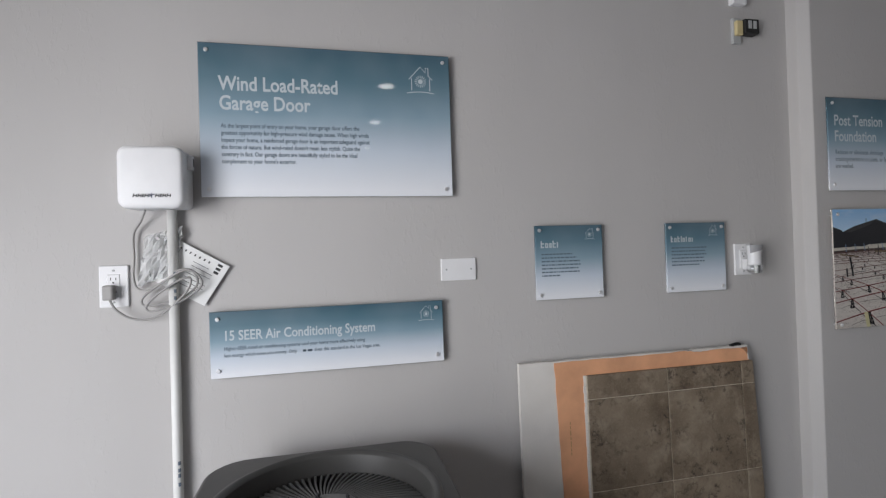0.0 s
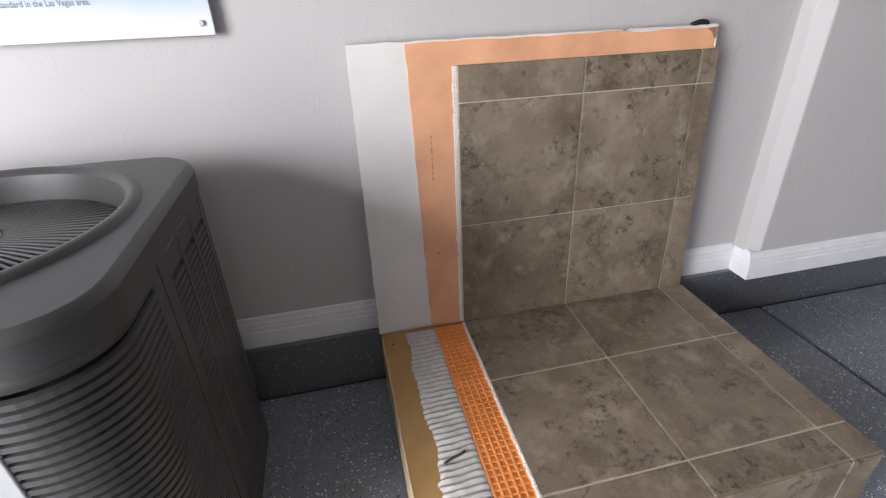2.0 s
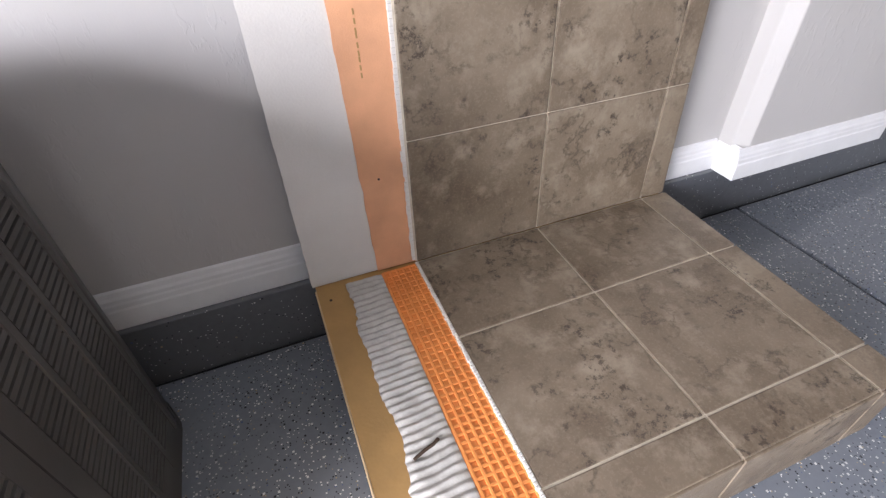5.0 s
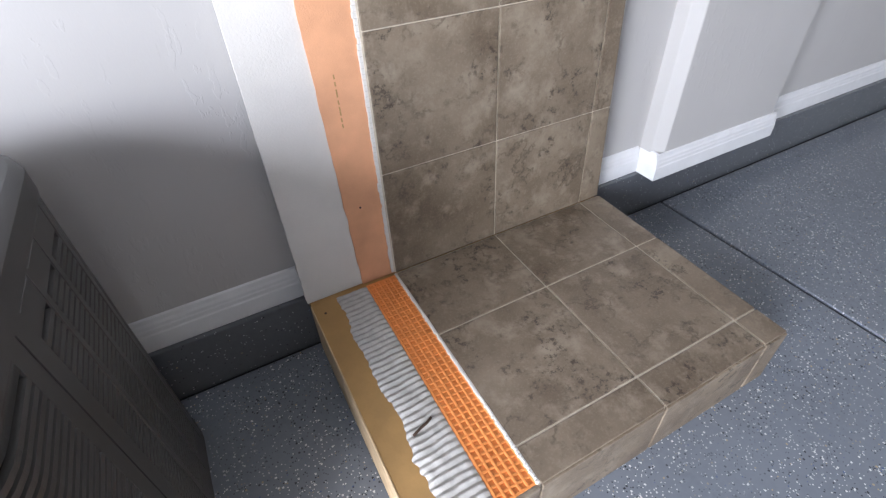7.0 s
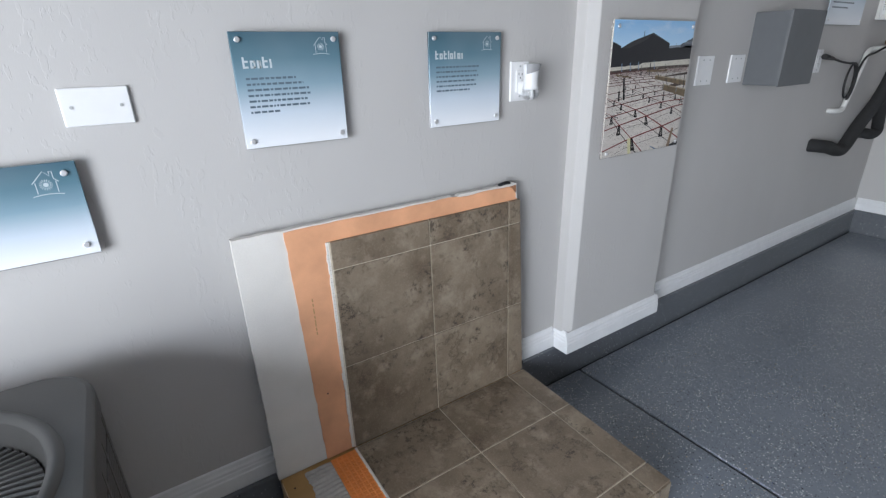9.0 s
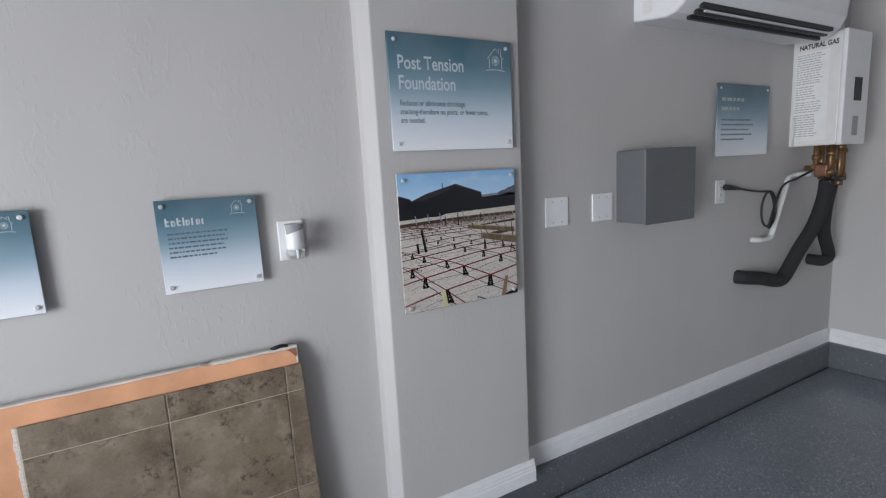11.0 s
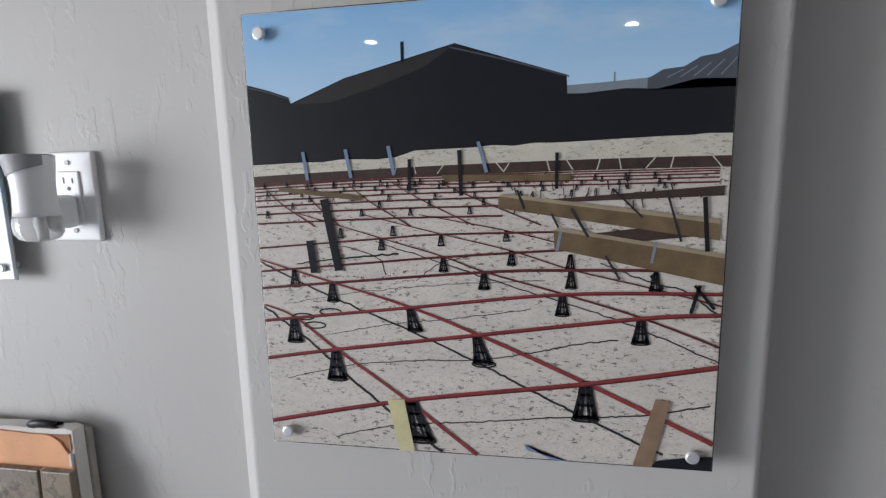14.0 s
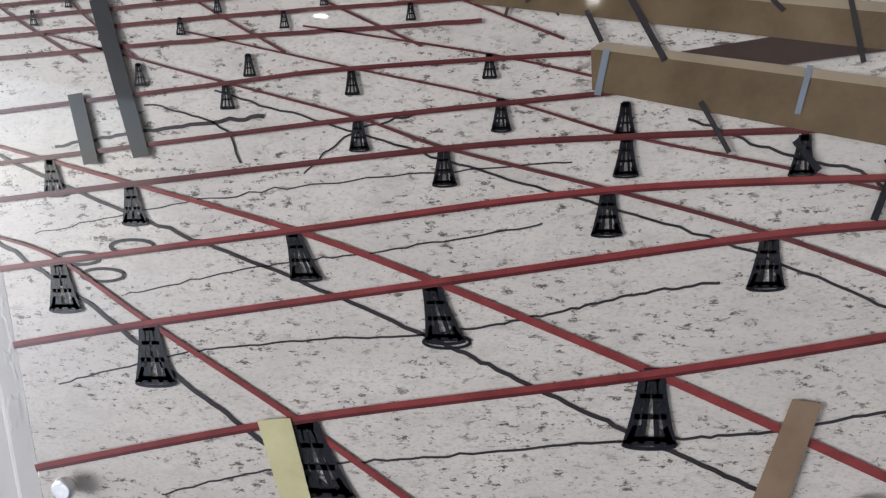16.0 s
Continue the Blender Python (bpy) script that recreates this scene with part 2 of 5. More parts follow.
b.inputs["Roughness"].default_value, b.inputs["Transmission Weight"].default_value, b.inputs["IOR"].default_value = 0.08, 1.0, 1.2
M_CLEAR = m
m, n, l, b = nodes_of("clear_glass")
b.inputs["Base Color"].default_value = (0.93, 0.94, 0.94, 1)
b.inputs["Roughness"].default_value, b.inputs["Transmission Weight"].default_value, b.inputs["IOR"].default_value = 0.0, 1.0, 1.46
M_GLASS = m
m, n, l, b = nodes_of("crumpled_film")
b.inputs["Base Color"].default_value = (0.92, 0.93, 0.93, 1)
b.inputs["Roughness"].default_value, b.inputs["Transmission Weight"].default_value, b.inputs["IOR"].default_value = 0.16, 0.72, 1.3
M_FILM = m
m, n, l, b = nodes_of("lamp_glow")
b.inputs["Emission Color"].default_value, b.inputs["Emission Strength"].default_value = (1.0, 0.95, 0.88, 1), 30
M_GLOW = m


# ---- building helpers ----
def thing(name, at, label, category, group="", kind=""):
    ob = new(name)
    ob.empty_display_size = 0.05
    ob.location = at
    return tagged(ob, label, category, group, kind)


def part(name, bm, material, parent=None, label=""):
    """Links a bmesh, built in world places, as one mesh under a thing or a part."""
    me = bpy.data.meshes.new(name)
    bm.to_mesh(me)
    bm.free()
    me.materials.append(material)
    ob = new(name, me)
    if parent:
        ob.parent = parent
        ob.matrix_parent_inverse = Matrix.Translation(-parent.location)
    return tagged(ob, label)


def structure(name, bm, material, label, category):
    return tagged(part(name, bm, material), label, category, kind="structure")


def box(x0, x1, y0, y1, z0, z1, bevel=0.0, seg=2, bm=None):
    own = bmesh.new()
    bmesh.ops.create_cube(own, size=1)
    for v in own.verts:
        v.co = ((x0 + x1) / 2 + v.co.x * (x1 - x0), (y0 + y1) / 2 + v.co.y * (y1 - y0), (z0 + z1) / 2 + v.co.z * (z1 - z0))
    if bevel:
        bmesh.ops.bevel(own, geom=own.edges[:], offset=bevel, segments=seg, profile=0.5, affect="EDGES")
    return joined(bm, own)


def joined(bm, own):
    if bm is None:
        return own
    me = bpy.data.meshes.new("t")
    own.to_mesh(me)
    own.free()
    bm.from_mesh(me)
    bpy.data.meshes.remove(me)
    return bm


def rod(p0, p1, r0, r1=None, seg=20, bevel=0.0, bm=None):
    own = bmesh.new()
    p0, p1 = Vector(p0), Vector(p1)
    bmesh.ops.create_cone(own, cap_ends=True, segments=seg, radius1=r0, radius2=r0 if r1 is None else r1, depth=(p1 - p0).length)
    if bevel:
        edges = [e for e in own.edges if len(e.link_faces) == 2 and any(len(f.verts) > 4 for f in e.link_faces)]
        bmesh.ops.bevel(own, geom=edges, offset=bevel, segments=2, profile=0.5, affect="EDGES")
    turn = (p1 - p0).to_track_quat("Z", "Y").to_matrix().to_4x4()
    bmesh.ops.transform(own, matrix=Matrix.Translation((p0 + p1) / 2) @ turn, verts=own.verts)
    for f in own.faces:
        f.smooth = len(f.verts) == 4
    return joined(bm, own)


def tube(points, r, seg=10, sub=8, bm=None, flat=1.0):
    """A round tube that glides through the points."""
    own = bmesh.new()
    P = [Vector(p) for p in points]
    path = []
    for i in range(len(P) - 1):
        a, b_, c, d = P[max(i - 1, 0)], P[i], P[i + 1], P[min(i + 2, len(P) - 1)]
        for k in range(sub):
            t = k / sub
            path.append(0.5 * (2 * b_ + (c - a) * t + (2 * a - 5 * b_ + 4 * c - d) * t * t + (3 * b_ - a - 3 * c + d) * t ** 3))
    path.append(P[-1])
    rings = []
    side = Vector((0.31, 0.83, 0.47))
    for i, p in enumerate(path):
        way = (path[min(i + 1, len(path) - 1)] - path[max(i - 1, 0)]).normalized()
        u = way.cross(side).normalized()
        w = way.cross(u)
        rings.append([own.verts.new(p + r * (math.cos(2 * math.pi * k / seg) * u + math.sin(2 * math.pi * k / seg) * w * flat)) for k in range(seg)])
    for a, c in zip(rings, rings[1:]):
        for k in range(seg):
            own.faces.new((a[k], a[(k + 1) % seg], c[(k + 1) % seg], c[k])).smooth = True
    own.faces.new(rings[0][::-1]), own.faces.new(rings[-1])
    return joined(bm, own)


def prism(profile, axis, a, b_, bm=None):
    """A closed outline (two coordinates) drawn out along x or y from a to b."""
    own = bmesh.new()
    put = (lambda p, s: (s, p[0], p[1])) if axis == "x" else (lambda p, s: (p[0], s, p[1])) if axis == "y" else (lambda p, s: (p[0], p[1], s))
    A, B = [own.verts.new(put(p, a)) for p in profile], [own.verts.new(put(p, b_)) for p in profile]
    k = len(profile)
    for i in range(k):
        own.faces.new((A[i], A[(i + 1) % k], B[(i + 1) % k], B[i]))
    own.faces.new(A[::-1]), own.faces.new(B)
    bmesh.ops.recalc_face_normals(own, faces=own.faces[:])
    return joined(bm, own)


def rounded(x0, x1, y0, y1, r, seg=6):
    """A rounded rectangle as an outline."""
    out = []
    for cx, cy, a0 in ((x1 - r, y1 - r, 0), (x0 + r, y1 - r, 90), (x0 + r, y0 + r, 180), (x1 - r, y0 + r, 270)):
        for i in range(seg + 1):
            a = radians(a0 + 90 * i / seg)
            out.append((cx + r * math.cos(a), cy + r * math.sin(a)))
    return out


def flat_shape(points, y, bm=None):
    """A flat shape in a plane that faces the room (towards -y)."""
    own = bmesh.new()
    f = own.faces.new([own.verts.new((p[0], y, p[1])) for p in points])
    bmesh.ops.triangulate(own, faces=[f])
    own.normal_update()
    if own.faces[:][0].normal.y > 0:
        bmesh.ops.reverse_faces(own, faces=own.faces[:])
    return joined(bm, own)


def stroke(points, width, y, bm=None, width_end=None):
    """A flat printed line through the points (x, z)."""
    own = bmesh.new()
    k = len(points)
    L, R = [], []
    for i, p in enumerate(points):
        a, c = points[max(i - 1, 0)], points[min(i + 1, k - 1)]
        dx, dz = c[0] - a[0], c[1] - a[1]
        d = math.hypot(dx, dz) or 1
        w = width + ((width_end if width_end is not None else width) - width) * i / max(k - 1, 1)
        nx, nz = -dz / d * w / 2, dx / d * w / 2
        L.append(own.verts.new((p[0] + nx, y, p[1] + nz)))
        R.append(own.verts.new((p[0] - nx, y, p[1] - nz)))
    for i in range(k - 1):
        own.faces.new((L[i], R[i], R[i + 1], L[i + 1]))
    own.normal_update()
    bmesh.ops.reverse_faces(own, faces=[f for f in own.faces if f.normal.y > 0])
    return joined(bm, own)


def lettering(text, size, m, squeeze=0.8, bold=0.0, spacing=1.0):
    """The words as a flat mesh, laid out from m's origin along its x."""
    cu = bpy.data.curves.new("words", "FONT")
    cu.body, cu.size, cu.offset, cu.space_character, cu.resolution_u = text, size, bold, spacing, 3
    ob = bpy.data.objects.new("words", cu)
    scene.collection.objects.link(ob)
    me = bpy.data.meshes.new_from_object(ob.evaluated_get(bpy.context.evaluated_depsgraph_get()))
    bpy.data.objects.remove(ob)
    bm = bmesh.new()
    bm.from_mesh(me)
    bpy.data.meshes.remove(me)
    bmesh.ops.transform(bm, matrix=m @ Matrix.Diagonal((squeeze, 1, 1, 1)), verts=bm.verts)
    return bm


def facing(x, y, z):
    """A pose for words on the long wall, read from the room."""
    return pose(x, y, z, 90, 0, 0)


# ---- floor, walls, ceiling ----
WALL_Y, PILLAR_Y, END_X, WEST_X, SOUTH_Y, CEIL_Z = 1.625, 1.55, 4.95, -2.2, -6.2, 2.75
DOOR_Y0, DOOR_Y1, DOOR_Z = -4.52, 0.36, 2.12
floor = structure("floor", box(WEST_X, END_X + 0.15, SOUTH_Y - 0.15, WALL_Y + 0.15, -0.16, -0.012), M_JOINT,
                  "grey concrete garage floor with control joints", "floor")
JOINT_X, GAP = 1.915, 0.0062
for xa, xb in ((WEST_X, JOINT_X), (JOINT_X, END_X - 0.03)):
    for ya, yb in ((SOUTH_Y, -1.6), (-1.6, 1.592)):
        part("slab", box(xa + GAP, xb - GAP, ya + GAP, yb - GAP, -0.012, 0.0, 0.004, 2), M_FLOOR, floor,
             "glossy grey epoxy slab with white and black chips")

structure("wall_north", box(WEST_X - 0.15, END_X + 0.15, WALL_Y, WALL_Y + 0.15, 0.0, CEIL_Z), M_WALL,
          "greige painted garage wall with light trowel texture", "wall")
pil = bmesh.new()
box(1.766, 2.352, PILLAR_Y, WALL_Y + 0.01, 0.165, CEIL_Z, bm=pil)
for side, radius, steps in ((1.766, 0.030, 1), (2.352, 0.010, 8)):
    edges = [e for e in pil.edges if all(abs(v.co.y - PILLAR_Y) < 1e-4 and abs(v.co.x - side) < 1e-4 for v in e.verts)]
    bmesh.ops.bevel(pil, geom=edges, offset=radius, segments=steps, profile=0.5, affect="EDGES")
worn = [e for e in pil.edges if abs(e.verts[0].co.z - e.verts[1].co.z) > 1 and (abs(e.verts[0].co.x - 1.796) < 1e-3 or abs(e.verts[0].co.y - PILLAR_Y - 0.03) < 1e-3)]
bmesh.ops.bevel(pil, geom=worn, offset=0.003, segments=2, profile=0.5, affect="EDGES")
structure("wall_pillar", pil, M_WALL, "shallow greige pilaster with one chamfered corner on the wall", "wall")
structure("wall_east", box(END_X, END_X + 0.15, SOUTH_Y, WALL_Y, 0.0, CEIL_Z), M_WALL, "greige painted end wall of the garage", "wall")
structure("wall_south", box(WEST_X - 0.15, END_X + 0.15, SOUTH_Y - 0.15, SOUTH_Y, 0.0, CEIL_Z), M_CEIL, "unseen garage wall, darkened to cut bounced light", "wall")
west = box(WEST_X - 0.15, WEST_X, DOOR_Y1, WALL_Y, 0.0, CEIL_Z)
box(WEST_X - 0.15, WEST_X, SOUTH_Y, DOOR_Y0, 0.0, CEIL_Z, bm=west)
box(WEST_X - 0.15, WEST_X, DOOR_Y0, DOOR_Y1, DOOR_Z, CEIL_Z, bm=west)
structure("wall_west", west, M_WALL, "greige wall round the open garage door", "wall")
structure("ceiling", box(WEST_X - 0.15, END_X + 0.15, SOUTH_Y - 0.15, WALL_Y + 0.15, CEIL_Z, CEIL_Z + 0.12), M_CEIL, "unseen garage ceiling, darkened to cut bounced light", "ceiling")
structure("ground", box(-400, WEST_X, -400, 400, -0.2, -0.014), M_DRIVE, "sunlit concrete driveway outside the garage", "ground")

# concrete stem wall under the boards
STEM_Z, STEM_Y = 0.167, 1.597
stem = box(WEST_X, END_X - 0.03, STEM_Y, WALL_Y - 0.001, -0.01, STEM_Z, 0.003)
structure("stem_wall_north", stem, M_STEM, "dark grey coated concrete stem wall with sparse chips", "stem wall")
structure("stem_wall_east", box(END_X - 0.03, END_X - 0.001, SOUTH_Y, WALL_Y - 0.002, -0.01, STEM_Z, 0.003), M_STEM,
          "dark grey coated concrete stem wall", "stem wall")

BOARD = ((0, 0), (0.015, 0), (0.015, 0.046), (0.0125, 0.050), (0.0125, 0.060), (0.0105, 0.064), (0.0105, 0.072), (0.007, 0.078), (0.005, 0.088), (0.0, 0.091))


def board_x(x0, x1, y, label="white moulded baseboard above the stem wall"):
    return structure("baseboard", prism([(y - d, STEM_Z + 0.001 + h) for d, h in BOARD], "x", x0, x1), M_TRIM, label, "baseboard")


board_x(WEST_X, 1.757, WALL_Y)
board_x(2.367, END_X - 0.015, WALL_Y)
board_x(1.757, 2.367, PILLAR_Y, "white moulded baseboard round the pilaster")
for xa, way in ((1.772, -1), (2.352, 1)):
    structure("baseboard", prism([(xa + way * d, STEM_Z + 0.001 + h) for d, h in BOARD], "y", PILLAR_Y, WALL_Y - 0.001), M_TRIM,
              "short white moulded baseboard at the pilaster's side", "baseboard")
structure("baseboard", prism([(END_X - d, STEM_Z + 0.001 + h) for d, h in BOARD], "y", SOUTH_Y, WALL_Y - 0.016), M_TRIM,
          "white moulded baseboard on the end wall", "baseboard")

# recessed ceiling lights
can = thing("downlight", (0.48, -1.0, CEIL_Z), "round white recessed ceiling light, switched on", "ceiling light", "recessed ceiling lights")
part("lamp", rod((0.48, -1.0, CEIL_Z - 0.006), (0.48, -1.0, CEIL_Z - 0.002), 0.065, seg=28), M_GLOW, can, "glowing lamp")
ring = bmesh.new()
outer, inner, low = [], [], []
for k in range(28):
    a = 2 * math.pi * k / 28
    c, s = math.cos(a), math.sin(a)
    outer.append(ring.verts.new((0.48 + 0.09 * c, -1.0 + 0.09 * s, CEIL_Z - 0.001)))
    low.append(ring.verts.new((0.48 + 0.082 * c, -1.0 + 0.082 * s, CEIL_Z - 0.009)))
    inner.append(ring.verts.new((0.48 + 0.066 * c, -1.0 + 0.066 * s, CEIL_Z - 0.006)))
for k in range(28):
    j = (k + 1) % 28
    ring.faces.new((outer[k], outer[j], low[j], low[k])), ring.faces.new((low[k], low[j], inner[j], inner[k]))
part("trim_ring", ring, M_PLASTIC, can)
for x, y in ((0.48, -2.15), (0.46, -3.45), (2.98, -1.93), (3.22, -3.45)):
    copy_thing(can, pose(x, y, CEIL_Z))

# ---- shower tile display ----
show = thing("tile_shower_display", (1.06, 1.25, 0), "brown tiled shower bench mock-up showing board, orange membrane and thinset layers", "tile display")
XS, YS, ZS = (0.828, 1.141, 1.454, 1.533), (0.922, 1.003, 1.312, 1.549), (0.182, 0.476, 0.785, 0.868)


def sloped(bm):
    for v in bm.verts:
        v.co.z += (v.co.y - 0.92) * 0.024
    return bm


def leaning(bm):
    for v in bm.verts:
        if v.co.x > 1.475:
            v.co.x -= (v.co.z - 0.18) * 0.034
        v.co.y += (v.co.z - 0.18) * 0.034
    return bm


core = sloped(box(0.597, 1.525, 0.932, 1.59, 0.0, 0.158))
part("bench_core", core, M_PLY, show, "tan plywood core")
part("plywood_face", sloped(box(0.596, 0.69, 0.926, 1.548, 0.1585, 0.1625, 0.001, 1)), M_PLY, show, "bare tan plywood strip")
part("edge_strip", sloped(box(0.593, 0.5965, 0.927, 1.55, 0.004, 0.1635, 0.001, 1)), M_EDGE, show, "pale raw plywood edge")
part("grout_bed", sloped(box(0.822, 1.527, 0.926, 1.55, 0.155, 0.1672)), M_GROUT, show, "pale sand grout between tiles")
part("front_grout_bed", box(0.60, 1.527, 0.925, 0.935, 0.002, 0.163), M_GROUT, show, "pale sand grout")
part("side_grout_bed", box(1.518, 1.5285, 0.93, 1.55, 0.002, 0.16), M_GROUT, show, "pale sand grout")

# ridged thinset with a wavering edge
thin = bmesh.new()
rows_n, cols_n = 420, 14
grid = []
for i in range(rows_n + 1):
    y = 0.932 + (1.545 - 0.932) * i / rows_n
    left = 0.652 + 0.014 * noise.noise((y * 9, 3, 1)) + 0.007 * noise.noise((y * 46, 8, 1)) + 0.002 * noise.noise((y * 110, 5, 1)) + (y - 0.93) * 0.012 - 0.012 * math.exp(-((y - 0.95) / 0.03) ** 2)
    row = []
    for j in range(cols_n + 1):
        u = j / cols_n
        x = left + (0.741 - left) * u
        wave = 0.5 + 0.5 * math.sin(2 * math.pi * (y + 0.0015 * math.sin(5 * u) + 0.0035 * noise.noise((x * 14, y * 9, 0))) / 0.0152)
        h = 0.0026 + 0.0062 * wave ** 0.75 * (0.85 + 0.4 * noise.noise((x * 40, y * 55, 2))) + 0.0018 * noise.noise((x * 90, y * 90, 4))
        h *= min(1, 7 * u + 0.42) * min(1, 6 * (1 - u) + 0.45)
        row.append(thin.verts.new((x, y, 0.1615 + h)))
    grid.append(row)
for a, c in zip(grid, grid[1:]):
    for j in range(cols_n):
        thin.faces.new((a[j], a[j + 1], c[j + 1], c[j])).smooth = True
part("thinset_strip", sloped(thin), M_THIN, show, "white combed thinset ridges")
part("thinset_gouge", sloped(tube([(0.668, 1.118, 0.1690), (0.688, 1.125, 0.1705), (0.706, 1.130, 0.1700), (0.716, 1.136, 0.1685)], 0.0030, 6, 4)), M_WOODDARK, show, "dark gouge in the thinset")

for x, y in ((0.616, 0.957), (0.620, 1.512)):
    part("screw_hole", sloped(rod((x, y, 0.1620), (x, y, 0.1630), 0.0032, seg=10)), M_WOODDARK, show, "small dark screw hole")

# orange uncoupling mat with square pockets
part("mat_base", sloped(box(0.741, 0.822, 0.928, 1.548, 0.158, 0.1622)), M_MATPIT, show, "orange uncoupling mat")
lat = bmesh.new()
for i in range(6):
    x = 0.7425 + i * 0.0154
    box(x, x + 0.0058, 0.928, 1.548, 0.1622, 0.1656, 0.0011, 1, bm=lat)
for k in range(41):
    y = 0.929 + k * 0.01535
    box(0.7425, 0.8235, y, y + 0.0058, 0.1622, 0.1653, 0.0011, 1, bm=lat)
part("mat_lattice", sloped(lat), M_MAT, show, "raised orange lattice of the mat")
fray = bmesh.new()
for k in range(90):
    y = 0.928 + k * 0.0069
    w = 0.0005 + 0.0032 * random.random()
    box(0.8245 - w, 0.829, y, y + 0.0062, 0.163, 0.1695 + 0.0012 * random.random(), 0.0012, 1, bm=fray)
part("thinset_edge", sloped(fray), M_BOARD, show, "rough white thinset edge")

# layered back board
chipped = []
for i in range(61):
    z = 0.176 + (0.921 - 0.176) * i / 60
    chipped.append((0.5905 + 0.0022 * noise.noise((z * 38, 2, 4)) + 0.0012 * noise.noise((z * 120, 6, 4)), z))
for i in range(1, 80):
    x = 0.592 + (1.524 - 0.592) * i / 80
    chipped.append((x, 0.9205 + 0.0020 * noise.noise((x * 26, 1, 9)) + 0.0014 * noise.noise((x * 110, 3, 9)) - (0.004 if 1.235 < x < 1.262 else 0.0)))
back = prism([*chipped, (1.5235, 0.9195), (1.524, 0.176)], "y", 1.566, 1.584)
part("cement_board", leaning(back), M_BOARD, show, "white cement board, chipped at its edges")
ply = leaning(box(0.596, 1.528, 1.5845, 1.594, 0.10, 0.913, 0.001, 1))
part("backing_panel", ply, M_BACK, show, "grey-beige backing panel")
mem = bmesh.new()
left_edge, top_edge = [], []
for i in range(41):
    z = 0.176 + (0.915 - 0.176) * i / 40
    left_edge.append((0.716 + 0.022 * (1 - i / 40) + 0.0025 * noise.noise((z * 25, 1, 7)), z))
for i in range(61):
    x = 0.718 + (1.518 - 0.718) * i / 60
    torn = 0.030 * max(0.0, (x - 1.482) / 0.036) ** 2.4
    top_edge.append((x, 0.9165 + 0.003 * noise.noise((x * 12, 5, 7)) + 0.0012 * noise.noise((x * 70, 5, 2)) - (0.003 if x > 1.255 else 0) - torn))
outline = [*left_edge, *top_edge[1:], (1.519, 0.874), (1.5215, 0.866), (1.5225, 0.176)]
prism(outline, "y", 1.5625, 1.5655, bm=mem)
part("membrane", leaning(mem), M_ORANGE, show, "pale orange waterproof membrane")
part("membrane_flap", leaning(tube([(1.425, 1.572, 0.920), (1.440, 1.566, 0.9265), (1.458, 1.567, 0.927), (1.474, 1.574, 0.921)], 0.0068, 8, 5, flat=0.7)), M_BOLT, show, "torn dark flap at the top edge")
tear = prism([(1.488, 0.9125), (1.520, 0.9145), (1.5205, 0.894), (1.516, 0.886), (1.508, 0.896), (1.498, 0.905)], "y", 1.5648, 1.5655)
part("torn_paper", leaning(tear), M_TORN, show, "brown torn facing at the corner")
part("loose_chip", leaning(box(1.5165, 1.5225, 1.5615, 1.5655, 0.869, 0.888, 0.0015, 1)), M_BOARD, show, "white chip of board")
part("wall_grout_bed", leaning(box(0.826, 1.522, 1.5545, 1.562, 0.181, 0.866)), M_GROUT, show, "pale sand grout between tiles")
caulk = bmesh.new()
for k in range(60):
    z = 0.182 + k * 0.0114
    w = 0.007 + 0.004 * noise.noise((z * 40, 2, 2))
    box(0.8255 - w, 0.8275, 1.5565, 1.5625, z, z + 0.0112, 0.001, 1, bm=caulk)
tagged(part("thinset_bead", leaning(caulk), M_BOARD, show, "white thinset smeared beside the tiles"), kind="stuff")
for x, z in ((0.768, 0.405),):
    part("nail_head", leaning(rod((x, 1.5652, z), (x, 1.5620 if x > 0.72 else 1.5645, z), 0.0025, seg=8)), M_BOLT, show, "small nail head")
mark = bmesh.new()
for k in range(9):
    z = 0.60 + k * 0.013 + 0.009 * random.random()
    flat_shape(((0.762, z), (0.765, z), (0.7645, z + 0.009), (0.7615, z + 0.009)), 1.5620, bm=mark)
part("pencil_marks", leaning(mark), M_PLY, show, "faint writing on the membrane")


for xa, xb in zip(XS, XS[1:]):
    for ya, yb in zip(YS, YS[1:]):
        part("tile", sloped(box(xa + 0.0020, xb - 0.0020, ya + 0.0020, yb - 0.0020, 0.160, 0.1695, 0.0018, 2)), M_TILE, show)
for xa, xb in zip(XS, XS[1:]):
    for za, zb in zip(ZS, ZS[1:]):
        part("tile", leaning(box(xa + 0.0019, min(xb, 1.529) - 0.0019, 1.551, 1.5615, za + 0.0014, zb - 0.0014, 0.0018, 2)), M_TILE, show)
for xa, xb in zip((0.597, *XS), XS):
    part("tile", box(xa + 0.0026, xb - 0.0026, 0.919, 0.929, 0.003, 0.1655, 0.002, 2), M_TILE, show)
for ya, yb in zip(YS, YS[1:]):
    part("tile", sloped(box(1.523, 1.5335, ya + 0.0026, yb - 0.0026, 0.003, 0.1655, 0.002, 2)), M_TILE, show)

# ---- air conditioner condenser ----
AX0, AX1, AY0, AY1, AZ = -0.340, 0.272, 0.925, 1.526, 0.742
FX, FY, FR = -0.03, 1.225, 0.245
ac = thing("ac_condenser", ((AX0 + AX1) / 2, (AY0 + AY1) / 2, 0), "dark grey air conditioner condenser with louvred sides and fan grille", "air conditioner")
part("base_pan", prism(rounded(AX0 + 0.005, AX1 - 0.005, AY0 + 0.005, AY1 - 0.005, 0.07), "z", 0.0, 0.05), M_AC, ac)
# sloping top cap with a round opening
cap = bmesh.new()
N = 96


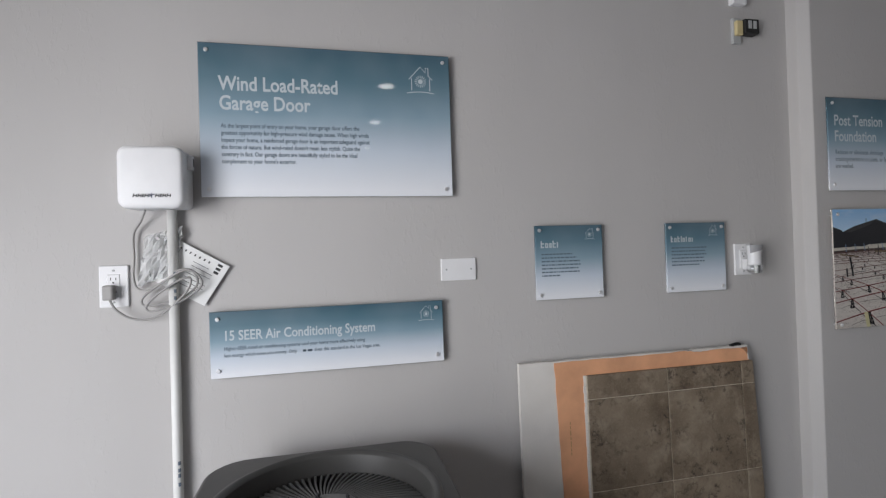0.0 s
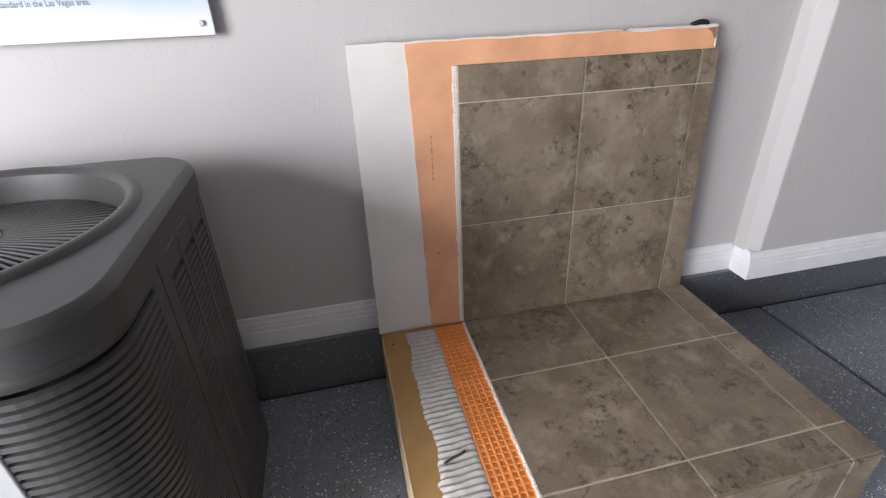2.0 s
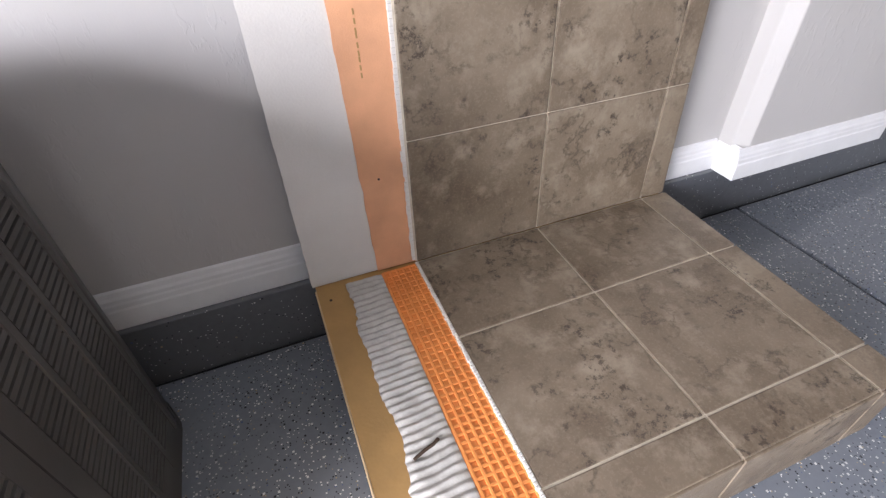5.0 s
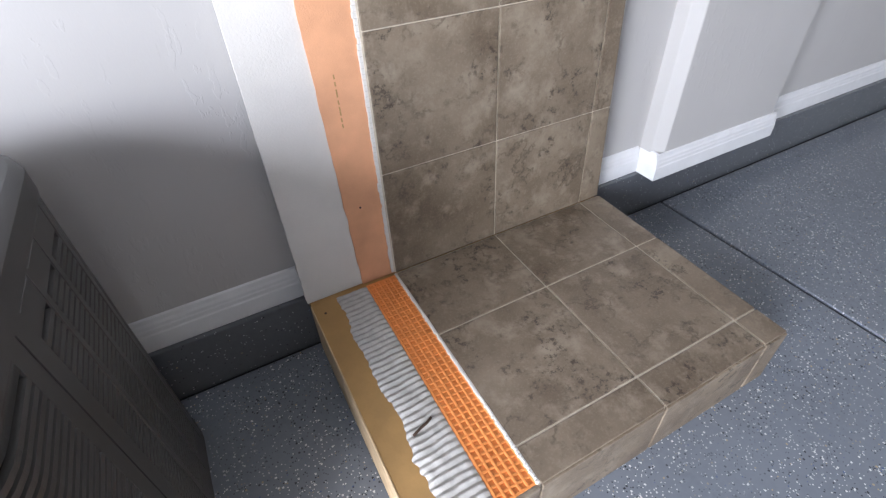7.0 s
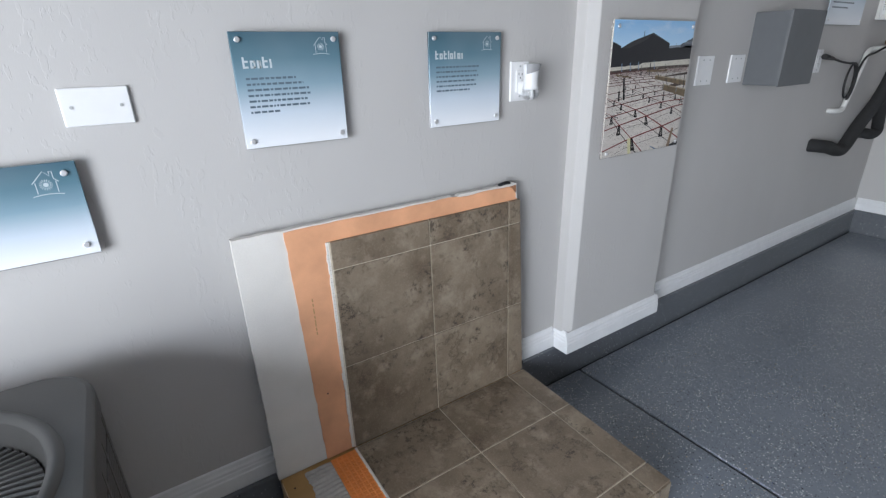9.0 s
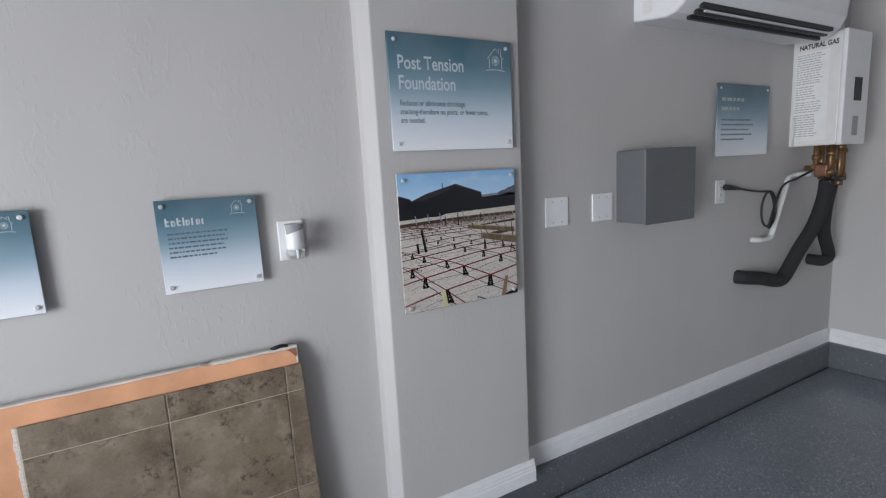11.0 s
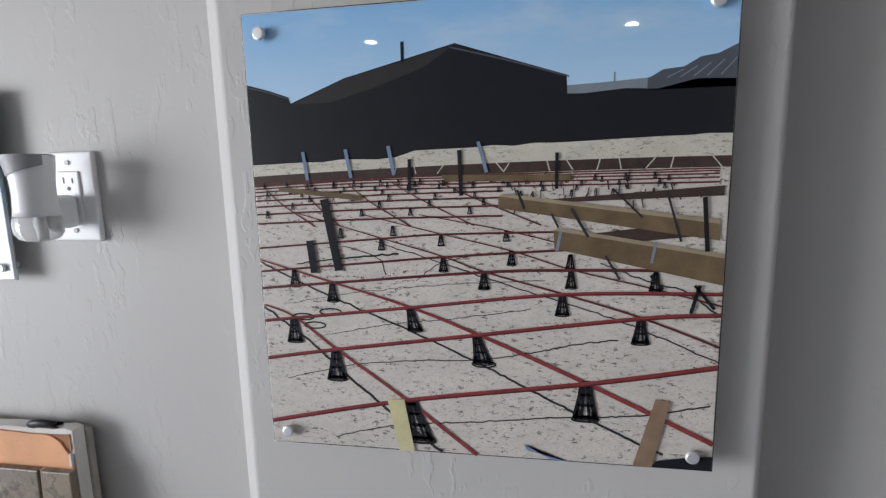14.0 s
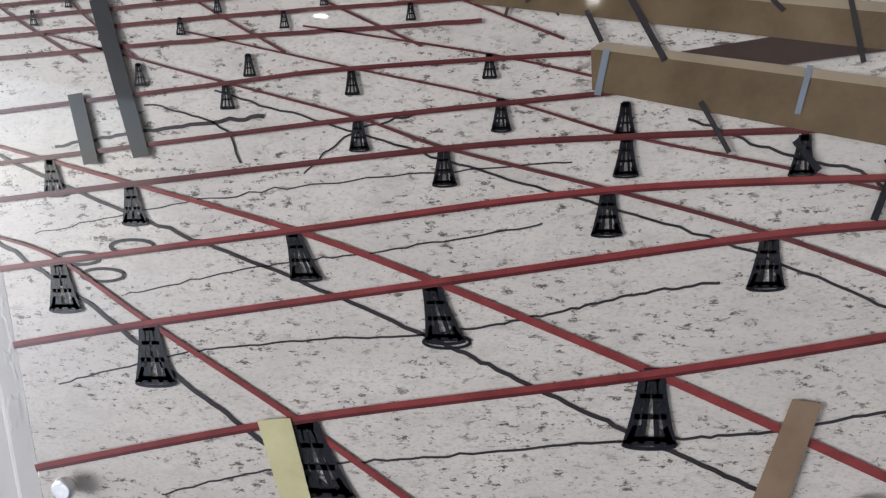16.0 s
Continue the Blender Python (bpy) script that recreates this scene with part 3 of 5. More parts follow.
def on_cap(a, inset):
    c, s = math.cos(a), math.sin(a)
    hx, hy, r = (AX1 - AX0) / 2 - inset, (AY1 - AY0) / 2 - inset, max(0.100 - inset, 0.02)
    mx, my = (AX0 + AX1) / 2, (AY0 + AY1) / 2
    t = min(hx / max(abs(c), 1e-6), hy / max(abs(s), 1e-6))
    x, y = c * t, s * t
    ox, oy = abs(x) - (hx - r), abs(y) - (hy - r)
    if ox > 0 and oy > 0:
        ux, uy = hx - r, hy - r
        B, C = abs(c) * ux + abs(s) * uy, ux * ux + uy * uy - r * r
        t = B + math.sqrt(max(B * B - C, 0))
        x, y = c * t, s * t
    return mx + x, my + y


loops = []
CAP = (("cap", 0.004, AZ - 0.052), ("cap", -0.003, AZ - 0.050), ("cap", -0.003, AZ - 0.014), ("cap", 0.001, AZ - 0.004), ("cap", 0.009, AZ),
       ("ring", FR + 0.024, AZ + 0.002), ("ring", FR + 0.020, AZ + 0.0085), ("ring", FR + 0.013, AZ + 0.0115), ("ring", FR + 0.005, AZ + 0.010),
       ("ring", FR - 0.001, AZ + 0.001), ("ring", FR - 0.006, AZ - 0.030), ("ring", FR - 0.012, AZ - 0.085))
for kind, size, z in CAP:
    loop = []
    for k in range(N):
        a = 2 * math.pi * k / N
        x, y = on_cap(a, size) if kind == "cap" else (FX + size * math.cos(a), FY + size * math.sin(a))
        loop.append(cap.verts.new((x, y, z)))
    loops.append(loop)
for A, B in zip(loops, loops[1:]):
    for k in range(N):
        cap.faces.new((A[k], A[(k + 1) % N], B[(k + 1) % N], B[k])).smooth = True
for ridge in (1, 2, 4, 5, 9):
    for k in range(N):
        cap.edges.get((loops[ridge][k], loops[ridge][(k + 1) % N])).smooth = False
part("top_cap", cap, M_AC, ac, "moulded dark grey top cover")
core, shells = bmesh.new(), []
for kind, size, z in (("cap", 0.03, 0.05), ("cap", 0.03, AZ - 0.050), ("ring", FR - 0.013, AZ - 0.086), ("ring", FR - 0.013, 0.28)):
    spots = [on_cap(2 * math.pi * k / N, size) if kind == "cap" else (FX + size * math.cos(2 * math.pi * k / N), FY + size * math.sin(2 * math.pi * k / N)) for k in range(N)]
    shells.append([core.verts.new((x, y, z)) for x, y in spots])
for A, B in zip(shells, shells[1:]):
    for k in range(N):
        core.faces.new((A[k], A[(k + 1) % N], B[(k + 1) % N], B[k])).smooth = True
core.faces.new(shells[-1])
part("coil_core", core, M_ACDARK, ac, "dark coil with the fan well in it")
part("fan_motor", rod((FX, FY, 0.45), (FX, FY, AZ - 0.041), 0.07, seg=28), M_ACDARK, ac, "dark fan motor")
# radial grille bars, dished towards the hub
HUB = 0.082
bar = None
for k in range(84):
    a = 2 * math.pi * k / 84
    c, s = math.cos(a), math.sin(a)
    own = bmesh.new()
    ring_pts = []
    for t in range(5):
        u = t / 4
        r = HUB - 0.004 + (FR - 0.008 - HUB) * u
        z = AZ - 0.024 - 0.020 * u ** 1.3
        tw = 0.10 * (1 - u)
        cc, ss = math.cos(a + tw), math.sin(a + tw)
        px, py = -ss, cc
        w, h = 0.0016 + 0.0018 * u, 0.0085
        x, y = FX + r * cc, FY + r * ss
        ring_pts.append([own.verts.new((x + px * w * i, y + py * w * i, z + j)) for i, j in ((-1, 0), (1, 0), (1, -h), (-1, -h))])
    for A, B in zip(ring_pts, ring_pts[1:]):
        for i in range(4):
            own.faces.new((A[i], A[(i + 1) % 4], B[(i + 1) % 4], B[i]))
    bmesh.ops.recalc_face_normals(own, faces=own.faces[:])
    part("grille_bar", own, M_ACBAR, ac)
hub = rod((FX, FY, AZ - 0.04), (FX, FY, AZ - 0.022), HUB, HUB - 0.006, seg=40, bevel=0.004)
part("hub_plate", hub, M_ACBAR, ac, "round dark grey motor plate")
for a in (25, 115, 205, 295):
    bx, by = FX + 0.052 * math.cos(radians(a)), FY + 0.052 * math.sin(radians(a))
    bolt = rod((bx, by, AZ - 0.022), (bx, by, AZ - 0.017), 0.009, seg=12)
    rod((bx, by, AZ - 0.018), (bx, by, AZ - 0.006), 0.005, seg=6, bm=bolt)
    part("bolt", bolt, M_BOLT, ac)
# corner posts, side strips and louvres; the front louvres wrap round the corner
for cx, cy, a0 in ((AX1, AY1, 0), (AX0, AY1, 90)):
    sx = 1 if cx > 0 else -1
    R = 0.10
    mx, my = cx - sx * R, cy - R
    outer = [(mx + R * math.cos(radians(a0 + 9 * i)), my + R * math.sin(radians(a0 + 9 * i))) for i in range(11)]
    inner = [(mx + (R - 0.012) * math.cos(radians(a0 + 9 * i)), my + (R - 0.012) * math.sin(radians(a0 + 9 * i))) for i in range(10, -1, -1)]
    post = prism(outer + inner, "z", 0.045, AZ - 0.05)
    for f in post.faces:
        f.smooth = len(f.verts) == 4
    part("corner_post", post, M_AC, ac)
RC, WRAP_Y = 0.10, AY0 + 0.185
PLAIN = 0.075


def wrap_path(out):
    """The louvre line seen from above: along the front, round the corner and a short way along the side."""
    pts = [(0.150, AY0 - out)]
    for i in range(11):
        a = radians(270 + 9 * i)
        pts.append((AX1 - RC + (RC + out) * math.cos(a), AY0 + RC + (RC + out) * math.sin(a)))
    pts.append((AX1 + out, WRAP_Y))
    return pts


for k in range(44):
    z = 0.060 + k * 0.0138
    if z > AZ - 0.068:
        break
    own = bmesh.new()
    chains = [[own.verts.new((x, y, z + dz)) for x, y in wrap_path(out)] for out, dz in ((-0.0065, 0.0100), (0.0006, 0.0080), (0.0008, 0.0), (-0.0020, 0.0))]
    for q in range(4):
        A, B = chains[q], chains[(q + 1) % 4]
        for i in range(len(A) - 1):
            own.faces.new((A[i], A[i + 1], B[i + 1], B[i]))
    bmesh.ops.recalc_face_normals(own, faces=own.faces[:])
    part("louver", own, M_AC, ac)
for z0, z1 in ((0.045, 0.066), (AZ - 0.068, AZ - 0.045)):
    own = bmesh.new()
    chains = [[own.verts.new((x, y, z)) for x, y in wrap_path(out)] for out, z in ((0.001, z0), (0.001, z1), (-0.008, z1), (-0.008, z0))]
    for q in range(4):
        A, B = chains[q], chains[(q + 1) % 4]
        for i in range(len(A) - 1):
            own.faces.new((A[i], A[i + 1], B[i + 1], B[i]))
    bmesh.ops.recalc_face_normals(own, faces=own.faces[:])
    for f in own.faces:
        f.smooth = abs(f.normal.z) < 0.5
    part("rail", own, M_AC, ac)
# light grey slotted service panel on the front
# backing sheet whose black colour makes the shade between the slats
part("panel_back", box(AX0 + 0.03, 0.148, AY0 + 0.010, AY0 + 0.013, 0.05, AZ - 0.056), M_ACDARK, ac, "dark sheet standing in for shade behind the service panel")
for x0, x1, z0, z1 in ((AX0 + 0.03, 0.150, AZ - 0.115, AZ - 0.054), (AX0 + 0.03, 0.150, 0.05, 0.10), (0.112, 0.150, 0.10, AZ - 0.115), (-0.06, -0.02, 0.10, AZ - 0.115), (AX0 + 0.03, AX0 + 0.07, 0.10, AZ - 0.115)):
    part("service_frame", box(x0, x1, AY0 - 0.003, AY0 + 0.006, z0, z1, 0.002, 2), M_ACLIGHT, ac, "light grey service panel")
for x0, x1 in ((AX0 + 0.068, -0.058), (-0.022, 0.114)):
    for k in range(26):
        z = 0.105 + k * 0.0205
        part("service_slat", prism(((AY0 + 0.008, z), (AY0 - 0.001, z + 0.006), (AY0 - 0.001, z + 0.0085), (AY0 + 0.008, z + 0.003)), "x", x0, x1), M_ACLIGHT, ac)
screw = rod((0.128, AY0 - 0.007, AZ - 0.085), (0.128, AY0 - 0.002, AZ - 0.085), 0.005, seg=12)
part("screw", screw, M_CHROME, ac)
cols = [WRAP_Y + PLAIN + i * 0.082 for i in range(4)]
for x, d in ((AX1, 1), (AX0, -1)):
    lo, hi = min(x, x - d * 0.010), max(x, x - d * 0.010)
    start = WRAP_Y if d > 0 else AY0 + 0.02
    for ya, yb in zip([start] + [y + 0.066 for y in cols], cols + [AY1 - 0.08]):
        if yb - ya > 0.004:
            part("side_strip", box(lo, hi, ya, yb, 0.05, AZ - 0.046, 0.002, 1), M_AC, ac)
    for z in (0.05, AZ - 0.10):
        part("rail", box(lo + 0.001, hi - 0.001, cols[0] - 0.01, AY1 - 0.08, z, z + 0.044, 0.002, 1), M_AC, ac)
part("seam", box(AX1 - 0.001, AX1 + 0.0006, WRAP_Y + 0.034, WRAP_Y + 0.0365, 0.05, AZ - 0.05), M_ACDARK, ac, "dark panel seam")
for y in cols:
    if y + 0.066 > AY1 - 0.06:
        continue
    for k in range(42):
        z = 0.098 + k * 0.0135
        if z > AZ - 0.105:
            break
        part("louver", prism(((AX1 - 0.0025, z), (AX1 - 0.0075, z + 0.0096), (AX1 - 0.0012, z + 0.0078), (AX1 - 0.0006, z)), "y", y + 0.001, y + 0.065), M_AC, ac)


# ---- wall signs ----
def house_mark(x, z, s, y, parent):
    """A small outlined house with a sun in it."""
    g = bmesh.new()
    w = 0.036 * s
    stroke(((x - 0.52 * s, z + 0.42 * s), (x, z + 0.98 * s), (x + 0.24 * s, z + 0.74 * s), (x + 0.24 * s, z + 0.95 * s), (x + 0.36 * s, z + 0.95 * s), (x + 0.36 * s, z + 0.60 * s), (x + 0.54 * s, z + 0.42 * s)), w, y, g)
    stroke(((x - 0.40 * s, z + 0.46 * s), (x - 0.40 * s, z - 0.08 * s)), w, y, g)
    stroke(((x + 0.42 * s, z + 0.46 * s), (x + 0.42 * s, z - 0.08 * s)), w, y, g)
    stroke([(x + 0.62 * s * t, z - 0.2 * s + 0.07 * s * (1 - t * t)) for t in (-1, -0.5, 0, 0.5, 1)], w, y, g)
    flat_shape([(x + 0.11 * s * math.cos(a * math.pi / 8), z + 0.33 * s + 0.11 * s * math.sin(a * math.pi / 8)) for a in range(16)], y, g)
    for k in range(16):
        a = k * math.pi / 8
        c, q = math.cos(a), math.sin(a)
        stroke(((x + 0.15 * s * c, z + 0.33 * s + 0.15 * s * q), (x + 0.27 * s * c, z + 0.33 * s + 0.27 * s * q)), w * 0.8, y, g)
    part("house_emblem", g, M_WHITEINK, parent, "white line emblem")


def acrylic_sign(label, x0, x1, z0, z1, yf):
    """A printed acrylic panel on four steel standoffs. Returns the thing and the plane for its print."""
    s = thing("wall_sign", ((x0 + x1) / 2, yf, z0), label, "wall sign")
    wall = PILLAR_Y if x0 > 1.77 and x1 < 2.36 else WALL_Y
    part("panel", box(x0, x1, yf, yf + 0.006, z0, z1, 0.0008, 1), sign_print("sign_print", z0, z1, x0, x1), s)
    part("clear_edge", box(x0 - 0.0012, x1 + 0.0012, yf + 0.0015, yf + 0.0045, z0 - 0.0012, z1 + 0.0012), M_CLEAR, s, "clear acrylic edge")
    i = 0.016 if x1 - x0 < 0.3 else 0.022
    for px in (x0 + i, x1 - i):
        for pz in (z0 + i, z1 - i):
            st = rod((px, yf - 0.005, pz), (px, yf - 0.0002, pz), 0.0062, seg=16, bevel=0.0015)
            rod((px, yf + 0.006, pz), (px, wall + 0.001, pz), 0.005, seg=12, bm=st)
            part("standoff", st, M_CHROME, s)
    return s, yf - 0.0004


def words(text, x, z, size, y, parent, material, squeeze=0.8, bold=0.0, name="lettering", spacing=1.0):
    part(name, lettering(text, size, facing(x, y, z), squeeze, bold, spacing), material, parent)


def bars(x, z, widths, h, step, y, parent, material, name="text_line"):
    """Unreadable lines of print as broken bars."""
    for k, w in enumerate(widths):
        g = bmesh.new()
        at = x
        while at < x + w:
            ln = min(random.uniform(0.004, 0.016) * (h / 0.0045), x + w - at)
            if ln > 0.001:
                flat_shape(((at, z - k * step), (at + ln, z - k * step), (at + ln, z - k * step + h), (at, z - k * step + h)), y, g)
            at += ln + h * 0.6
        part(name, g, material, parent)


SIGN_Y = 1.604
s, y = acrylic_sign("slate-blue acrylic sign about the wind load-rated garage door", -0.370, 0.386, 1.485, 1.940, SIGN_Y)
words("Wind Load-Rated", -0.316, 1.802, 0.060, y, s, M_WHITEINK, 0.80, 0.0012)
words("Garage Door", -0.316, 1.744, 0.060, y, s, M_WHITEINK, 0.80, 0.0012)
for k, t in enumerate(("As the largest point of entry on your home, your garage door offers the",
                       "greatest opportunity for high-pressure wind damage issues. When high winds",
                       "impact your home, a reinforced garage door is an important safeguard against",
                       "the forces of nature. But wind-rated doesn't mean less stylish. Quite the",
                       "contrary in fact. Our garage doors are beautifully styled to be the ideal",
                       "complement to your home's exterior.")):
    words(t, -0.312, 1.690 - k * 0.0212, 0.0185, y, s, M_TEXT, 0.745, 0.0003, "text_line")
house_mark(0.290, 1.830, 0.072, y, s)

s, y = acrylic_sign("long slate-blue acrylic sign about an air conditioning system", -0.358, 0.340, 0.952, 1.147, SIGN_Y)
words("15 SEER Air Conditioning System", -0.322, 1.062, 0.041, y, s, M_WHITEINK, 0.80, 0.0007)
words("Higher-SEER rated air conditioning systems cool your home more effectively using", -0.320, 1.033, 0.0150, y, s, M_TEXT, 0.815, 0.0002, "text_line")
words("less energy which saves you money. Only", -0.320, 1.013, 0.0150, y, s, M_TEXT, 0.815, 0.0002, "text_line")
bars(-0.098, 1.0135, (0.028,), 0.0065, 0.02, y, s, M_INK)
words("does this standard in the Las Vegas area.", -0.064, 1.013, 0.0150, y, s, M_TEXT, 0.815, 0.0002, "text_line")
house_mark(0.285, 1.093, 0.040, y, s)


def name_blocks(x, z, h, widths, y, parent):
    """A brand title as plain upright blocks."""
    g, at = bmesh.new(), x
    for w, tall in widths:
        stroke(((at + 0.0022, z), (at + 0.0022, z + h * tall)), 0.0044, y, g)
        if w > 0.008:
            stroke(((at + 0.004, z + 0.0025), (at + w * 0.9, z + 0.0025)), 0.0042, y, g)
            stroke(((at + 0.004, z + h * 0.6), (at + w * 0.9, z + h * 0.6)), 0.0042, y, g)
            if tall < 0.95:
                stroke(((at + w * 0.78, z), (at + w * 0.78, z + h * 0.66)), 0.004, y, g)
        at += w + 0.003
    part("title_blocks", g, M_WHITEINK, parent, "white title as plain shapes")


s, y = acrylic_sign("small square slate-blue acrylic sign about a waterproof membrane", 0.668, 0.920, 1.129, 1.381, SIGN_Y)
name_blocks(0.688, 1.305, 0.024, ((0.0135, 1), (0.012, 0.7), (0.009, 0.7), (0.013, 1), (0.005, 0.8)), y, s)
bars(0.690, 1.281, (0.115, 0.130, 0.142, 0.145, 0.136, 0.140, 0.066), 0.0046, 0.0122, y, s, M_TEXT)
house_mark(0.872, 1.338, 0.032, y, s)
s, y = acrylic_sign("small square slate-blue acrylic sign about tile trim", 1.176, 1.428, 1.130, 1.382, SIGN_Y)
name_blocks(1.196, 1.312, 0.022, ((0.011, 1), (0.011, 0.7), (0.011, 1), (0.004, 1), (0.011, 0.7), (0.008, 0.9), (0.011, 0.7), (0.008, 0.7)), y, s)
bars(1.198, 1.289, (0.150, 0.140, 0.146, 0.136, 0.140, 0.115), 0.0046, 0.0125, y, s, M_TEXT)
house_mark(1.376, 1.340, 0.032, y, s)
s, y = acrylic_sign("square slate-blue acrylic sign about the post tension foundation", 1.837, 2.296, 1.490, 1.844, 1.530)
words("Post Tension", 1.866, 1.738, 0.058, y, s, M_WHITEINK, 0.78, 0.0008)
words("Foundation", 1.866, 1.678, 0.058, y, s, M_WHITEINK, 0.78, 0.0008)
for k, t in enumerate(("Reduces or eliminates shrinkage", "cracking-therefore no joints, or fewer joints,", "are needed.")):
    words(t, 1.868, 1.628 - k * 0.0262, 0.0245, y, s, M_TEXT, 0.74, 0.0002, "text_line")
house_mark(2.232, 1.760, 0.062, y, s)
s, y = acrylic_sign("square slate-blue acrylic sign beside the water heater", 3.606, 4.060, 1.425, 1.778, SIGN_Y)
bars(3.64, 1.695, (0.20, 0.15), 0.016, 0.045, y, s, M_ACLIGHT)
bars(3.64, 1.60, (0.26, 0.28, 0.24, 0.27, 0.2), 0.007, 0.024, y, s, M_INK)


# ---- electrical plates ----
def wall_plate(name, label, cx, cz, w, h, screws):
    p = thing(name, (cx, WALL_Y, cz - h / 2), label, "wall plate" if "outlet" not in name else "outlet")
    part("plate", box(cx - w / 2, cx + w / 2, WALL_Y - 0.007, WALL_Y + 0.001, cz - h / 2, cz + h / 2, 0.003, 3), M_PLASTIC, p)
    for dx, dz in screws:
        sc = rod((cx + dx, WALL_Y - 0.0085, cz + dz), (cx + dx, WALL_Y - 0.006, cz + dz), 0.0032, seg=12)
        box(cx + dx - 0.0026, cx + dx + 0.0026, WALL_Y - 0.0088, WALL_Y - 0.0084, cz + dz - 0.0004, cz + dz + 0.0004, bm=sc)
        part("screw", sc, M_ACLIGHT, p)
    return p


wall_plate("blank_plate", "white blank wall plate, mounted sideways", 0.402, 1.2445, 0.119, 0.073, ((-0.042, 0), (0.042, 0)))
for cx in (2.577, 2.835):
    wall_plate("blank_plate", "white square double-gang blank wall plate", cx, 1.235, 0.119, 0.119, ((-0.023, 0.042), (0.023, 0.042), (-0.023, -0.042), (0.023, -0.042)))


def outlet(cx, cz, label):
    p = wall_plate("outlet", label, cx, cz, 0.075, 0.119, ((0, 0.045), (0, -0.045)))
    part("receptacle", box(cx - 0.0165, cx + 0.0165, WALL_Y - 0.0095, WALL_Y - 0.006, cz - 0.034, cz + 0.034, 0.002, 2), M_PLASTIC, p)
    for dz in (0.018, -0.018):
        g = bmesh.new()
        for dx, hh in ((-0.0065, 0.008), (0.0065, 0.0065)):
            box(cx + dx - 0.001, cx + dx + 0.001, WALL_Y - 0.0100, WALL_Y - 0.0094, cz + dz, cz + dz + hh, bm=g)
        rod((cx, WALL_Y - 0.0100, cz + dz - 0.007), (cx, WALL_Y - 0.0094, cz + dz - 0.007), 0.0026, seg=10, bm=g)
        part("slots", g, M_BLACK, p)
    return p


outlet(1.521, 1.240, "white wall outlet with an air freshener plugged in")
outlet(-0.6085, 1.2335, "white wall outlet with a grey plug in it")
outlet(3.68, 1.245, "white wall outlet with a black plug in it")

# ---- photograph of the foundation on the pilaster ----
PX, PZ, PW, PH, PY = 1.838, 0.966, 0.457, 0.452, 1.527


def print_mat(name, color, var=0.1, scale=60):
    return plain(name, color, 0.4, var=var, scale=scale, fine=500, bump=0, coat=0.4, spec=0.25)


def sand_print(name, light, dark):
    m, n, l, b = nodes_of(name)
    v = coords(n, l, (1, 1, 2.4))
    c = mixed(n, l, ramped(n, l, grain(n, l, v, 16, 5, 0.6), 0.3, 0.7), [x * 0.86 for x in light], light)
    spots = ramped(n, l, grain(n, l, v, 112, 6, 0.74), 0.552, 0.59)
    where = ramped(n, l, grain(n, l, v, 19, 4), 0.40, 0.54)
    c = mixed(n, l, ramped(n, l, grain(n, l, v, 34, 5, 0.7), 0.50, 0.68), c, [x * 0.80 for x in light])
    mul = n.new("ShaderNodeMath")
    mul.operation = "MULTIPLY"
    l.new(spots, mul.inputs[0]), l.new(where, mul.inputs[1])
    c = mixed(n, l, mul.outputs[0], c, dark)
    c = mixed(n, l, ramped(n, l, grain(n, l, coords(n, l, (1, 1, 1.6), (0.3, 0.5, 0.2)), 300, 3, 0.6), 0.655, 0.69), c, [x * 0.30 for x in light])
    c = mixed(n, l, ramped(n, l, grain(n, l, v, 420, 2), 0.5, 0.75), c, [x * 0.72 for x in light])
    l.new(c, b.inputs["Base Color"])
    b.inputs["Roughness"].default_value = 0.4
    b.inputs["Coat Weight"].default_value, b.inputs["Coat Roughness"].default_value = 0.5, 0.02
    return m


def sky_print(name):
    m, n, l, b = nodes_of(name)
    tc, sep = n.new("ShaderNodeTexCoord"), n.new("ShaderNodeSeparateXYZ")
    l.new(tc.outputs["Object"], sep.inputs[0])
    c = mixed(n, l, ramped(n, l, sep.outputs[2], PZ + 0.8 * PH, PZ + PH), (0.46, 0.66, 0.86), (0.23, 0.46, 0.75))
    c = mixed(n, l, ramped(n, l, grain(n, l, coords(n, l, (1, 1, 3)), 9, 4), 0.5, 0.8), c, (0.5, 0.64, 0.8))
    l.new(c, b.inputs["Base Color"])
    b.inputs["Roughness"].default_value, b.inputs["Coat Weight"].default_value, b.inputs["Coat Roughness"].default_value = 0.4, 1.0, 0.02
    return m


P_SAND = sand_print("sand_print", (0.650, 0.600, 0.550), (0.095, 0.074, 0.060))
P_BANK = sand_print("bank_print", (0.62, 0.58, 0.50), (0.25, 0.22, 0.18))
P_SKY = sky_print("sky_print")
P_DARK = print_mat("night_dark_print", (0.010, 0.011, 0.015))
P_ROOF = print_mat("roof_print", (0.030, 0.029, 0.032))
P_ROOF2 = print_mat("far_roof_print", (0.075, 0.085, 0.105))
P_HILL = print_mat("hill_print", (0.20, 0.23, 0.27))
P_RED = print_mat("red_cable_print", (0.215, 0.040, 0.040), 0.3)
P_REDDARK = print_mat("cable_underside_print", (0.095, 0.018, 0.020), 0.25)
P_RED2 = print_mat("far_cable_print", (0.11, 0.030, 0.030), 0.25)
P_BLACK = print_mat("black_chair_print", (0.012, 0.012, 0.016))
P_SHADE = print_mat("shadow_and_dark_line_print", (0.035, 0.030, 0.032), 0.3)
P_WOOD = print_mat("lumber_print", (0.145, 0.102, 0.058), 0.35, 40)
P_WOODTOP = print_mat("lumber_top_print", (0.31, 0.25, 0.175), 0.15, 40)
P_WOODDARK = print_mat("dark_lumber_print", (0.055, 0.036, 0.030), 0.2)
